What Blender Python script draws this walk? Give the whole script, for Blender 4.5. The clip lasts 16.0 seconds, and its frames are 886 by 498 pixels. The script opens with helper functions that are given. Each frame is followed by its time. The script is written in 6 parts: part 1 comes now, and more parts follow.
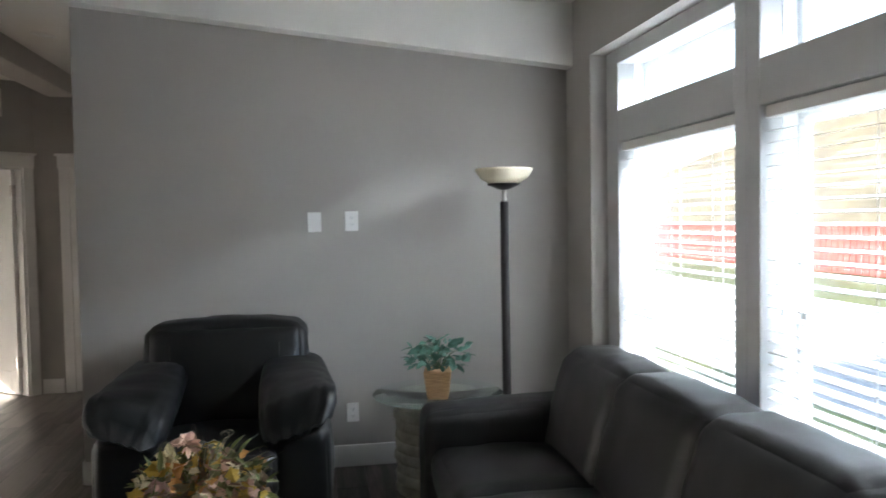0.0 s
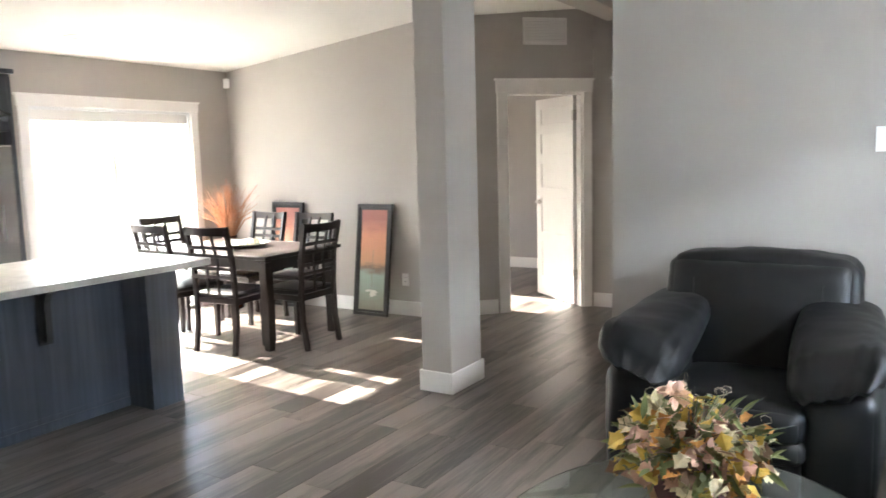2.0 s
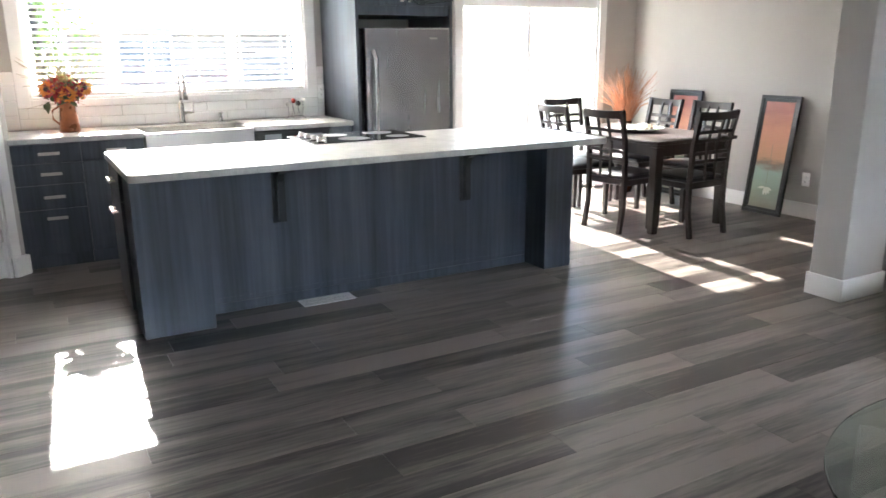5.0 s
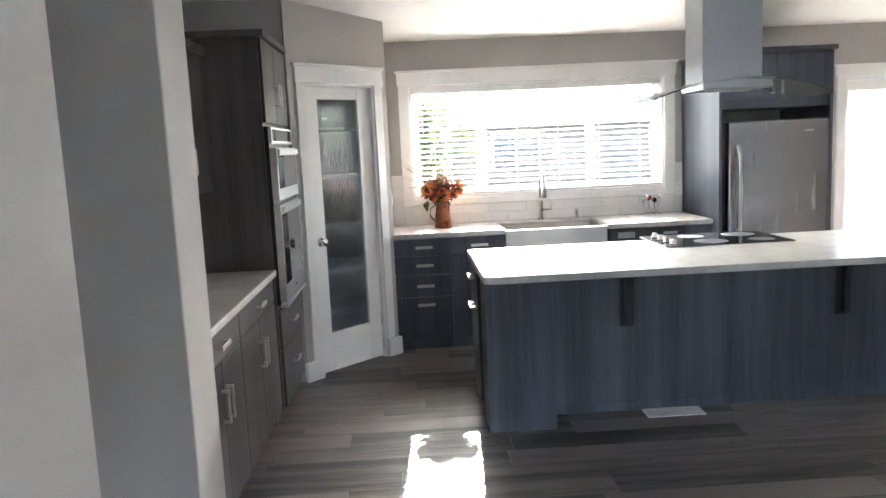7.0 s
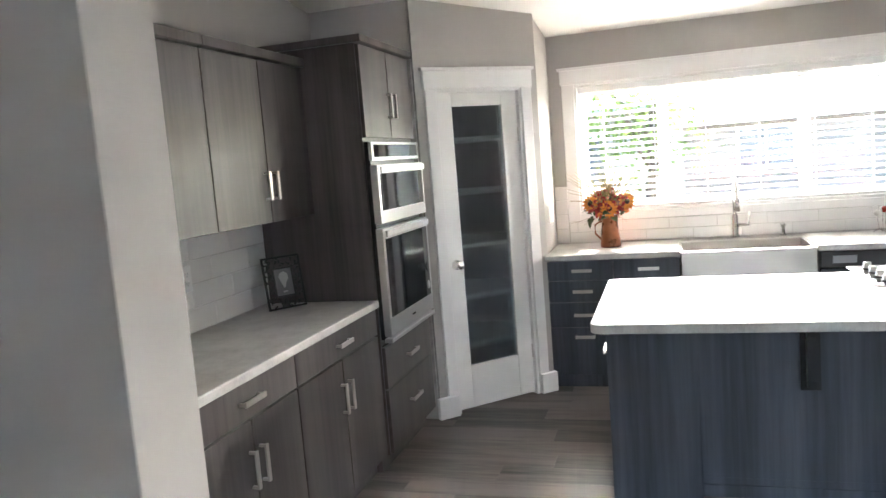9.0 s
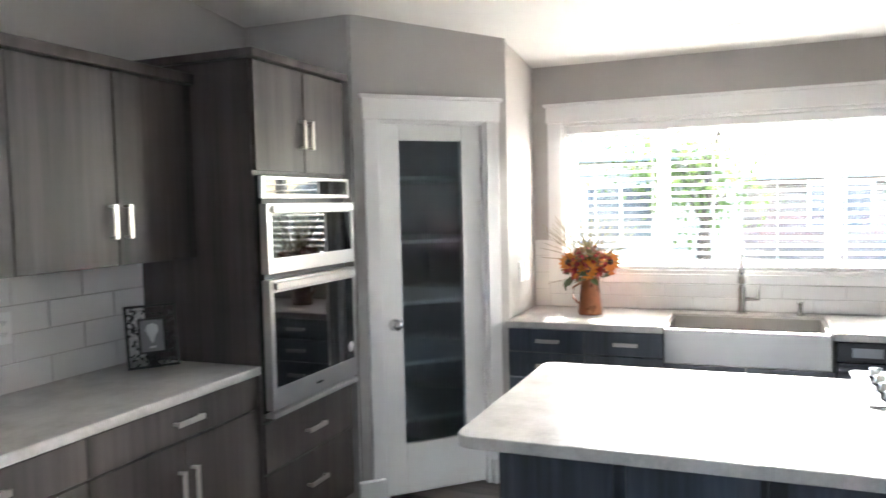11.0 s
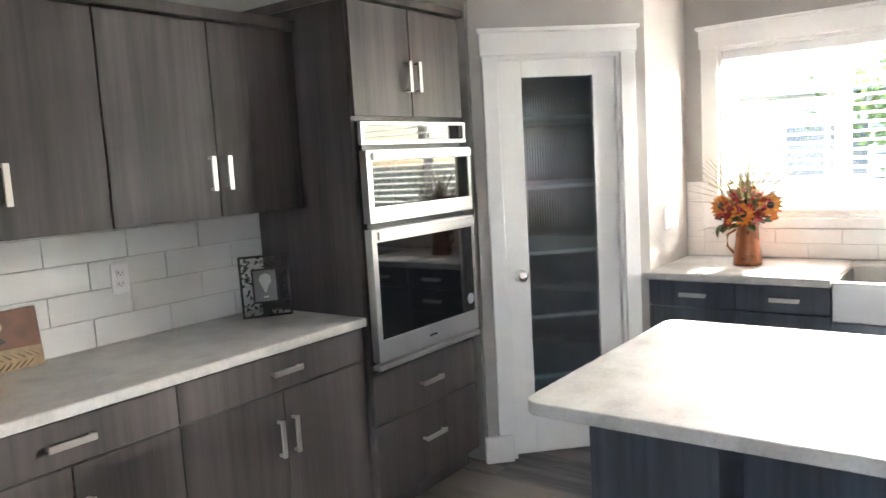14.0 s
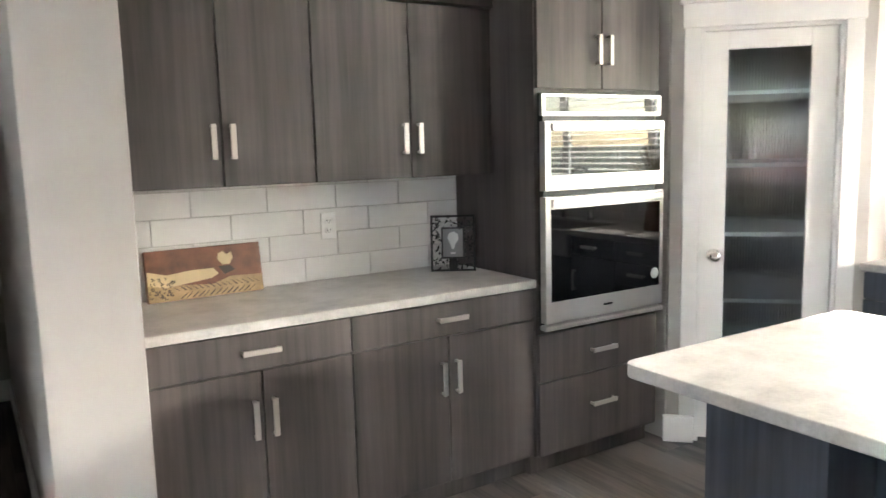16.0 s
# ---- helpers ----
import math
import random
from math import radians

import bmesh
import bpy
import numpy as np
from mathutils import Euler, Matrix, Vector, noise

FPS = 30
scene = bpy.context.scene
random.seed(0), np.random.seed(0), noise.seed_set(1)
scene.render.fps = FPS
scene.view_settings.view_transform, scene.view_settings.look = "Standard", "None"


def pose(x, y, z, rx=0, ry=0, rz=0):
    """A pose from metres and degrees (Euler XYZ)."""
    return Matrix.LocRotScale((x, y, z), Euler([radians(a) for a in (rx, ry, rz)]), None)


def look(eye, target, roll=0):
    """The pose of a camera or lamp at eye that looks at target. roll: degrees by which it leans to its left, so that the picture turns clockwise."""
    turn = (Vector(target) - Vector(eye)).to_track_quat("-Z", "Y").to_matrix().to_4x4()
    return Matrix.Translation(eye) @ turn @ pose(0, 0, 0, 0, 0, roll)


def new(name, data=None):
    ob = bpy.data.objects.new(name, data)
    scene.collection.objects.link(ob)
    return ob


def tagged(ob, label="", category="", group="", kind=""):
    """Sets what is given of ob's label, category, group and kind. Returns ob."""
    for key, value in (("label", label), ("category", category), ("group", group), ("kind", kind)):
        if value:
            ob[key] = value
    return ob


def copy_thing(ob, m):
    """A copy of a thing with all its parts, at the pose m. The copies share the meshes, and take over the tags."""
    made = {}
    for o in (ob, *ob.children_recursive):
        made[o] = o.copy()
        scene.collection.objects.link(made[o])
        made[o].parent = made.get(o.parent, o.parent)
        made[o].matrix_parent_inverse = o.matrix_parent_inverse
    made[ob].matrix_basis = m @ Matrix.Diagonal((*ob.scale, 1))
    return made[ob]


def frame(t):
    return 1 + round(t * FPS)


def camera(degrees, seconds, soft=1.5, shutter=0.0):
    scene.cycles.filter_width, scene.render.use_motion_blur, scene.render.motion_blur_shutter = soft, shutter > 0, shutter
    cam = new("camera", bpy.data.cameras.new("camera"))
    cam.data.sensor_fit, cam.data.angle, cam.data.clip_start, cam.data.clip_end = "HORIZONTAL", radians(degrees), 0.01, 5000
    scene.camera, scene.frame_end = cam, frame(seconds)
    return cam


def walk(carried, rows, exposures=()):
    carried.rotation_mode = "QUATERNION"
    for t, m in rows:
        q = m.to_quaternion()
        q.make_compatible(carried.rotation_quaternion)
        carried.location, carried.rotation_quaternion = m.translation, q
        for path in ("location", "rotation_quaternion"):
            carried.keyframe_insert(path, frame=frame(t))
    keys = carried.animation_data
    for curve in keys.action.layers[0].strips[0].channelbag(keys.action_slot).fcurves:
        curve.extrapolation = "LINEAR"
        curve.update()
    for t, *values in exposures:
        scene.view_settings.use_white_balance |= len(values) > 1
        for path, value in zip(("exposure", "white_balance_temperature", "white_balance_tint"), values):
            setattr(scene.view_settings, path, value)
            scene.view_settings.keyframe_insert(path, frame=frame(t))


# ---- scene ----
cam = camera(60.8, 16.0, shutter=0.3)
PATH = [
    (0, (0.135, 0.707, 1.51), (0.471, 2.677, 1.432), -1.0),
    (0.5, (0.096, 0.926, 1.52), (0.194, 2.916, 1.348), -1.5),
    (1, (0.157, 1.106, 1.515), (-0.187, 3.065, 1.299), -0.4),
    (1.5, (0.227, 1.166, 1.51), (-0.578, 2.98, 1.265), -0.9),
    (2, (0.246, 1.124, 1.483), (-0.799, 2.812, 1.237), -1.5),
    (2.5, (0.288, 1.024, 1.495), (-0.91, 2.596, 1.189), -0.5),
    (3, (0.359, 1.063, 1.493), (-1.037, 2.456, 1.157), -0.9),
    (3.5, (0.405, 1.104, 1.48), (-1.174, 2.274, 1.105), -1.3),
    (3.7, (0.422, 1.09, 1.478), (-1.176, 2.218, 1.06), -1.5),
    (5.8, (0.428, 0.886, 1.45), (-1.394, 1.578, 1.001), -0.1),
    (6, (0.42, 0.894, 1.456), (-1.468, 1.434, 1.079), -0.8),
    (6.5, (0.422, 0.91, 1.538), (-1.543, 1.119, 1.232), -1.4),
    (7, (0.345, 1.0, 1.552), (-1.636, 1.08, 1.285), -2.7),
    (7.5, (0.132, 1.08, 1.551), (-1.854, 1.124, 1.312), -3.2),
    (8, (-0.043, 1.252, 1.554), (-2.027, 1.124, 1.336), -4.7),
    (8.5, (-0.205, 1.452, 1.568), (-2.146, 1.033, 1.334), -4.1),
    (8.7, (-0.267, 1.538, 1.574), (-2.189, 1.04, 1.334), -4.6),
    (10.8, (-1.248, 2.066, 1.543), (-3.063, 1.234, 1.423), -1.6),
    (11, (-1.287, 2.122, 1.571), (-3.135, 1.367, 1.454), -1.3),
    (11.5, (-1.308, 2.164, 1.551), (-3.216, 1.57, 1.469), -1.9),
    (12, (-1.309, 2.185, 1.556), (-3.196, 1.529, 1.479), -2.8),
    (12.5, (-1.33, 2.22, 1.546), (-3.142, 1.378, 1.451), -3.5),
    (13, (-1.369, 2.256, 1.537), (-3.104, 1.272, 1.398), -3.6),
    (13.5, (-1.508, 2.264, 1.527), (-3.192, 1.203, 1.336), -3.2),
    (14, (-1.657, 2.322, 1.531), (-3.243, 1.125, 1.301), -3.3),
    (14.5, (-1.809, 2.447, 1.508), (-3.218, 1.046, 1.283), -2.8),
    (15, (-1.793, 2.554, 1.51), (-3.112, 1.069, 1.278), -2.8),
    (15.5, (-1.76, 2.675, 1.514), (-2.986, 1.114, 1.267), -2.9),
    (16, (-1.82, 2.738, 1.493), (-2.88, 1.063, 1.227), -1.5),
]
EXPOSURES = [(0.0, 2.65, 6500, 10), (0.5, 3.8, 7400, 10), (1.5, 4.0, 6750, 10), (2.5, 4.05, 6400, 10), (3.5, 3.9, 6250, 10), (6.0, 3.65, 6100, 10), (7.0, 3.55, 6100, 10), (8.5, 3.85, 6250, 10), (11.0, 3.7, 6050, 10), (12.0, 2.9, 6050, 10), (12.5, 3.0, 6050, 10), (13.5, 3.7, 6050, 10), (14.0, 3.95, 6200, 10), (15.0, 4.0, 6400, 10), (16.0, 4.3, 6500, 10)]
walk(cam, [(t, look(eye, target, roll)) for t, eye, target, roll in PATH], EXPOSURES)

# ---- light ----
world = bpy.data.worlds.new("world")
scene.world = world
world.use_nodes = True
SUN_EL, SUN_DIR = math.radians(28.5), Vector((1.0, -0.06, 0)).normalized()
_sky = world.node_tree.nodes.new("ShaderNodeTexSky")
_sky.sky_type, _sky.sun_disc = "NISHITA", False
_sky.sun_elevation, _sky.sun_rotation = SUN_EL, math.radians(273.4)
_bg = world.node_tree.nodes["Background"]
_bg.inputs["Strength"].default_value = 0.15
world.node_tree.links.new(_sky.outputs[0], _bg.inputs["Color"])
_sun = bpy.data.lights.new("sun", "SUN")
_sun.energy, _sun.angle, _sun.color = 5.0, math.radians(0.5), (1.0, 0.93, 0.83)
sun = new("sun", _sun)
_way = Vector((SUN_DIR.x * math.cos(SUN_EL), SUN_DIR.y * math.cos(SUN_EL), -math.sin(SUN_EL)))
sun.rotation_euler = _way.to_track_quat("-Z", "Y").to_euler()
sun.location = (-8, 3, 12)

# added fill lamp outside the front windows, above their head, boosting the sky's light
_east = bpy.data.lights.new("front_window_fill", "AREA")
_east.shape, _east.size, _east.size_y, _east.energy, _east.color = "RECTANGLE", 3.2, 2.2, 270.0, (0.82, 0.91, 1.0)
new("front_window_fill", _east).matrix_world = look((4.0, 3.5, 4.1), (0.9, 3.5, 0.9))

# added fill lamp beyond the patio door, above its head, to brighten the cabinets
_west = bpy.data.lights.new("patio_fill", "AREA")
_west.shape, _west.size, _west.size_y, _west.energy, _west.color = "RECTANGLE", 1.6, 1.4, 390.0, (1.0, 0.93, 0.84)
new("patio_fill", _west).matrix_world = look((-8.3, 9.9, 2.9), (-3.4, 0.6, 0.8))

# ---- materials ----
def nodes_of(name):
    m = bpy.data.materials.new(name)
    m.use_nodes = True
    return m, m.node_tree.nodes, m.node_tree.links, m.node_tree.nodes["Principled BSDF"]


def noise_node(n, l, scale, stretch=(1, 1, 1), detail=4, rough=0.55, vec=None):
    tc = n.new("ShaderNodeTexCoord")
    mp = n.new("ShaderNodeMapping")
    mp.inputs["Scale"].default_value = stretch
    l.new(vec or tc.outputs["Object"], mp.inputs["Vector"])
    t = n.new("ShaderNodeTexNoise")
    t.inputs["Scale"].default_value, t.inputs["Detail"].default_value, t.inputs["Roughness"].default_value = scale, detail, rough
    l.new(mp.outputs[0], t.inputs["Vector"])
    return t


def ramp(n, l, src, stops):
    r = n.new("ShaderNodeValToRGB")
    el = r.color_ramp.elements
    while len(el) < len(stops):
        el.new(0.5)
    for e, (p, c) in zip(el, stops):
        e.position, e.color = p, (*c, 1)
    l.new(src, r.inputs[0])
    return r


def bump(n, l, b, src, strength, dist=0.002):
    k = n.new("ShaderNodeBump")
    k.inputs["Strength"].default_value, k.inputs["Distance"].default_value = strength, dist
    l.new(src, k.inputs["Height"])
    l.new(k.outputs[0], b.inputs["Normal"])


def plain(name, col, rough=0.5, metal=0.0, vary=0.08, scale=6.0, grain=120.0, relief=0.15, stretch=(1, 1, 1), coat=0.0, spec=0.5):
    """A surface with a slow and a fine variation of its colour, gloss and relief."""
    m, n, l, b = nodes_of(name)
    t = noise_node(n, l, scale, stretch)
    lo, hi = [max(0, c * (1 - vary)) for c in col], [min(1, c * (1 + vary)) for c in col]
    r = ramp(n, l, t.outputs["Fac"], [(0.3, lo), (0.7, hi)])
    l.new(r.outputs[0], b.inputs["Base Color"])
    b.inputs["Metallic"].default_value = metal
    b.inputs["Specular IOR Level"].default_value = spec
    b.inputs["Coat Weight"].default_value = coat
    rr = n.new("ShaderNodeMapRange")
    rr.inputs["To Min"].default_value, rr.inputs["To Max"].default_value = rough * 0.85, min(1, rough * 1.15)
    g = noise_node(n, l, grain, stretch, 3)
    l.new(t.outputs["Fac"], rr.inputs["Value"])
    l.new(rr.outputs[0], b.inputs["Roughness"])
    if relief:
        bump(n, l, b, g.outputs["Fac"], relief, 0.001)
    return m


def wood(name, dark, light, rough, stretch, scale=9.0, piece=False, coat=0.0, relief=0.12, span=(0.40, 0.70)):
    """Streaks along one direction, at two scales, a tone of its own for each piece."""
    m, n, l, b = nodes_of(name)
    tc = n.new("ShaderNodeTexCoord")
    add = n.new("ShaderNodeVectorMath")
    add.operation = "ADD"
    l.new(tc.outputs["Object"], add.inputs[0])
    info = n.new("ShaderNodeObjectInfo")
    at = n.new("ShaderNodeAttribute")
    at.attribute_name = "tone"
    tone = n.new("ShaderNodeMath")
    tone.operation = "ADD"
    l.new(info.outputs["Random"], tone.inputs[0])
    l.new(at.outputs["Fac"], tone.inputs[1])
    sc = n.new("ShaderNodeMath")
    sc.operation = "MULTIPLY"
    sc.inputs[1].default_value = 37.0 if piece else 0.0
    l.new(tone.outputs[0], sc.inputs[0])
    l.new(sc.outputs[0], add.inputs[1])
    broad = noise_node(n, l, scale, stretch, 3, 0.5, add.outputs[0])
    fine = noise_node(n, l, scale * 7, stretch, 5, 0.6, add.outputs[0])
    mix = n.new("ShaderNodeMath")
    mix.operation = "MULTIPLY_ADD"
    mix.inputs[1].default_value = 0.4
    l.new(fine.outputs["Fac"], mix.inputs[0])
    half = n.new("ShaderNodeMath")
    half.operation = "MULTIPLY"
    half.inputs[1].default_value = 0.75
    l.new(broad.outputs["Fac"], half.inputs[0])
    l.new(half.outputs[0], mix.inputs[2])
    src = mix.outputs[0]
    if piece:
        fr = n.new("ShaderNodeMath")
        fr.operation = "FRACT"
        l.new(tone.outputs[0], fr.inputs[0])
        off = n.new("ShaderNodeMath")
        off.operation = "MULTIPLY_ADD"
        off.inputs[1].default_value, off.inputs[2].default_value = 0.24, -0.12
        l.new(fr.outputs[0], off.inputs[0])
        s2 = n.new("ShaderNodeMath")
        l.new(src, s2.inputs[0])
        l.new(off.outputs[0], s2.inputs[1])
        src = s2.outputs[0]
    mid = [(a + c) / 2 for a, c in zip(dark, light)]
    r = ramp(n, l, src, [(span[0], dark), (sum(span) / 2, mid), (span[1], light)])
    l.new(r.outputs[0], b.inputs["Base Color"])
    rr = n.new("ShaderNodeMapRange")
    rr.inputs["To Min"].default_value, rr.inputs["To Max"].default_value = rough * 0.8, rough * 1.2
    l.new(fine.outputs["Fac"], rr.inputs["Value"])
    l.new(rr.outputs[0], b.inputs["Roughness"])
    b.inputs["Coat Weight"].default_value = coat
    bump(n, l, b, fine.outputs["Fac"], relief, 0.001)
    return m


def glass(name, col=(1, 1, 1), rough=0.0, ior=1.45):
    m, n, l, b = nodes_of(name)
    b.inputs["Base Color"].default_value = (*col, 1)
    b.inputs["Transmission Weight"].default_value = 1.0
    b.inputs["Roughness"].default_value, b.inputs["IOR"].default_value = rough, ior
    return m


def reeded(name):
    m, n, l, b = nodes_of(name)
    b.inputs["Base Color"].default_value = (0.66, 0.75, 0.80, 1)
    b.inputs["Transmission Weight"].default_value = 1.0
    b.inputs["Roughness"].default_value = 0.04
    return m


WALL = plain("wall_paint", (0.405, 0.378, 0.350), 0.7, vary=0.03, scale=1.2, grain=260, relief=0.12)
CEIL = plain("ceiling_paint", (0.80, 0.775, 0.735), 0.9, vary=0.02, scale=2, grain=90, relief=0.35)
TRIM = plain("trim_paint", (0.78, 0.765, 0.745), 0.35, vary=0.02, scale=3, grain=60, relief=0.04)
DOORW = plain("door_paint", (0.80, 0.785, 0.76), 0.4, vary=0.02, scale=3, grain=80, relief=0.05)
FLOOR = wood("plank_vinyl", (0.020, 0.0155, 0.0135), (0.172, 0.145, 0.127), 0.32, (1.0, 0.075, 1), 10.0, piece=True, relief=0.2, span=(0.42, 0.67))
UNDER = plain("subfloor", (0.05, 0.045, 0.04), 0.9)
LAM = wood("grey_brown_laminate", (0.0165, 0.0140, 0.0132), (0.103, 0.086, 0.079), 0.42, (1, 1, 0.04), 6.0, relief=0.1, span=(0.37, 0.73))
LAMB = wood("blue_grey_laminate", (0.014, 0.0165, 0.0215), (0.076, 0.090, 0.114), 0.42, (1, 1, 0.04), 6.0, relief=0.1, span=(0.37, 0.73))
STEEL = plain("brushed_steel", (0.60, 0.585, 0.57), 0.30, 1.0, vary=0.03, scale=2, relief=0.0)
HOODM = plain("hood_steel", (0.30, 0.315, 0.33), 0.36, 1.0, vary=0.05, scale=2, relief=0.0)
STEELD = plain("dark_steel", (0.33, 0.33, 0.34), 0.26, 1.0, vary=0.03, scale=4, relief=0.0, stretch=(6, 6, 0.4))
CHROME = plain("chrome", (0.72, 0.71, 0.70), 0.12, 1.0, vary=0.03, relief=0.0)
NICKEL = plain("brushed_nickel", (0.60, 0.565, 0.53), 0.3, 1.0, vary=0.04, relief=0.03)
BLACKG = plain("black_glass", (0.006, 0.006, 0.007), 0.03, vary=0.0, relief=0.0, spec=0.5)
BLACK = plain("black_paint", (0.012, 0.012, 0.013), 0.4)
IRON = plain("black_iron", (0.015, 0.014, 0.014), 0.45, vary=0.2)
TILE = plain("white_tile", (0.74, 0.725, 0.70), 0.08, vary=0.025, scale=2.5, grain=14, relief=0.06)
GROUT = plain("grout", (0.52, 0.50, 0.47), 0.9, grain=300, relief=0.3)
LEATHER = plain("black_leather", (0.0058, 0.0058, 0.0068), 0.42, vary=0.3, scale=9, grain=160, relief=0.45, spec=0.4)
CHARCOAL = plain("charcoal_leather", (0.013, 0.0122, 0.0128), 0.47, vary=0.25, scale=7, grain=160, relief=0.45, spec=0.45)
ESPRESSO = wood("espresso_wood", (0.006, 0.003, 0.0025), (0.020, 0.010, 0.008), 0.36, (4, 4, 0.4), 7.0, relief=0.08)
PANE = glass("clear_glass", (0.97, 0.99, 0.98), 0.0, 1.45)
GREENG = glass("green_tint_glass", (0.80, 0.93, 0.88), 0.0, 1.5)
REED = reeded("reeded_glass")
VINYL = plain("white_vinyl", (0.76, 0.775, 0.79), 0.4, vary=0.02, relief=0.02)
SLAT = plain("blind_slat", (0.80, 0.79, 0.775), 0.5, vary=0.02, relief=0.05)
PLATE = plain("white_plastic", (0.82, 0.815, 0.80), 0.35, vary=0.01, relief=0.0)


def stone_mat(name, a, b2, c, rough, scale):
    m, n, l, b = nodes_of(name)
    t = noise_node(n, l, scale, (1, 1, 1), 8, 0.65)
    f = noise_node(n, l, scale * 14, (1, 1, 1), 4, 0.6)
    mx = n.new("ShaderNodeMath")
    mx.operation = "MULTIPLY_ADD"
    mx.inputs[1].default_value = 0.3
    l.new(f.outputs["Fac"], mx.inputs[0])
    l.new(t.outputs["Fac"], mx.inputs[2])
    r = ramp(n, l, mx.outputs[0], [(0.45, a), (0.62, b2), (0.8, c)])
    l.new(r.outputs[0], b.inputs["Base Color"])
    b.inputs["Roughness"].default_value = rough
    bump(n, l, b, f.outputs["Fac"], 0.12, 0.001)
    return m


COUNTER = stone_mat("mottled_grey_laminate_top", (0.36, 0.345, 0.32), (0.47, 0.45, 0.42), (0.56, 0.54, 0.51), 0.32, 7)
ROUGHSTONE = stone_mat("rough_stone", (0.30, 0.26, 0.21), (0.46, 0.41, 0.34), (0.60, 0.55, 0.47), 0.85, 9)
MARBLE = stone_mat("pale_onyx", (0.50, 0.55, 0.46), (0.68, 0.70, 0.60), (0.78, 0.78, 0.70), 0.4, 6)


# ---- mesh tools ----
class Mesh:
    """Collects shapes, then becomes one object."""

    def __init__(self):
        self.bm = bmesh.new()

    def box(self, x0, y0, z0, x1, y1, z1, bevel=0.0, m=None, seg=1):
        tmp = bmesh.new()
        bmesh.ops.create_cube(tmp, size=1.0)
        c = Vector(((x0 + x1) / 2, (y0 + y1) / 2, (z0 + z1) / 2))
        for v in tmp.verts:
            v.co = Vector((v.co.x * abs(x1 - x0), v.co.y * abs(y1 - y0), v.co.z * abs(z1 - z0))) + c
        if bevel:
            bmesh.ops.bevel(tmp, geom=tmp.edges[:], offset=bevel, segments=seg, affect="EDGES", profile=0.5)
        return self.take(tmp, m)

    def take(self, tmp, m=None):
        if m is not None:
            tmp.transform(m)
        data = bpy.data.meshes.new("tmp")
        tmp.to_mesh(data)
        tmp.free()
        self.bm.from_mesh(data)
        bpy.data.meshes.remove(data)
        return self

    def prism(self, pts, z0, z1, bevel=0.0):
        """An upright prism over a closed outline."""
        tmp = bmesh.new()
        f = tmp.faces.new([tmp.verts.new((x, y, z0)) for x, y in pts])
        tmp.normal_update()
        if f.normal.z > 0:
            f.normal_flip()
        r = bmesh.ops.extrude_face_region(tmp, geom=[f])
        for v in r["geom"]:
            if isinstance(v, bmesh.types.BMVert):
                v.co.z = z1
        if bevel:
            es = [e for e in tmp.edges if abs(e.verts[0].co.z - e.verts[1].co.z) < 1e-6]
            bmesh.ops.bevel(tmp, geom=es, offset=bevel, segments=2, affect="EDGES", profile=0.5)
        bmesh.ops.recalc_face_normals(tmp, faces=tmp.faces[:])
        return self.take(tmp)

    def sweep(self, outline, axis_a, axis_b, m=None):
        """A flat outline in the x-z plane, given depth from axis_a to axis_b along y."""
        tmp = bmesh.new()
        f = tmp.faces.new([tmp.verts.new((x, axis_a, z)) for x, z in outline])
        r = bmesh.ops.extrude_face_region(tmp, geom=[f])
        for v in r["geom"]:
            if isinstance(v, bmesh.types.BMVert):
                v.co.y = axis_b
        bmesh.ops.recalc_face_normals(tmp, faces=tmp.faces[:])
        return self.take(tmp, m)

    def lathe(self, profile, x=0, y=0, seg=24, m=None):
        """A turned shape: profile rows of radius and height, about the upright through x, y."""
        tmp = bmesh.new()
        rings = []
        for r, z in profile:
            rings.append([tmp.verts.new((x + r * math.cos(2 * math.pi * k / seg), y + r * math.sin(2 * math.pi * k / seg), z)) for k in range(seg)])
        for a, b in zip(rings, rings[1:]):
            for k in range(seg):
                tmp.faces.new((a[k], a[(k + 1) % seg], b[(k + 1) % seg], b[k]))
        tmp.faces.new(list(reversed(rings[0])))
        tmp.faces.new(rings[-1])
        bmesh.ops.recalc_face_normals(tmp, faces=tmp.faces[:])
        for f in tmp.faces:
            f.smooth = True
        return self.take(tmp, m)

    def tube(self, path, r, seg=8, m=None):
        """A round bar along points; r is one radius or one for each point."""
        tmp = bmesh.new()
        pts = [Vector(p) for p in path]
        rings = []
        for i, p in enumerate(pts):
            d = (pts[min(i + 1, len(pts) - 1)] - pts[max(i - 1, 0)]).normalized()
            side = d.cross(Vector((0, 0, 1)))
            side = side.normalized() if side.length > 1e-3 else Vector((1, 0, 0))
            up = side.cross(d)
            rad = r[i] if isinstance(r, (list, tuple)) else r
            rings.append([tmp.verts.new(p + rad * (side * math.cos(2 * math.pi * k / seg) + up * math.sin(2 * math.pi * k / seg))) for k in range(seg)])
        for a, b in zip(rings, rings[1:]):
            for k in range(seg):
                tmp.faces.new((a[k], a[(k + 1) % seg], b[(k + 1) % seg], b[k]))
        tmp.faces.new(rings[0])
        tmp.faces.new(rings[-1])
        bmesh.ops.recalc_face_normals(tmp, faces=tmp.faces[:])
        for f in tmp.faces:
            f.smooth = True
        return self.take(tmp, m)

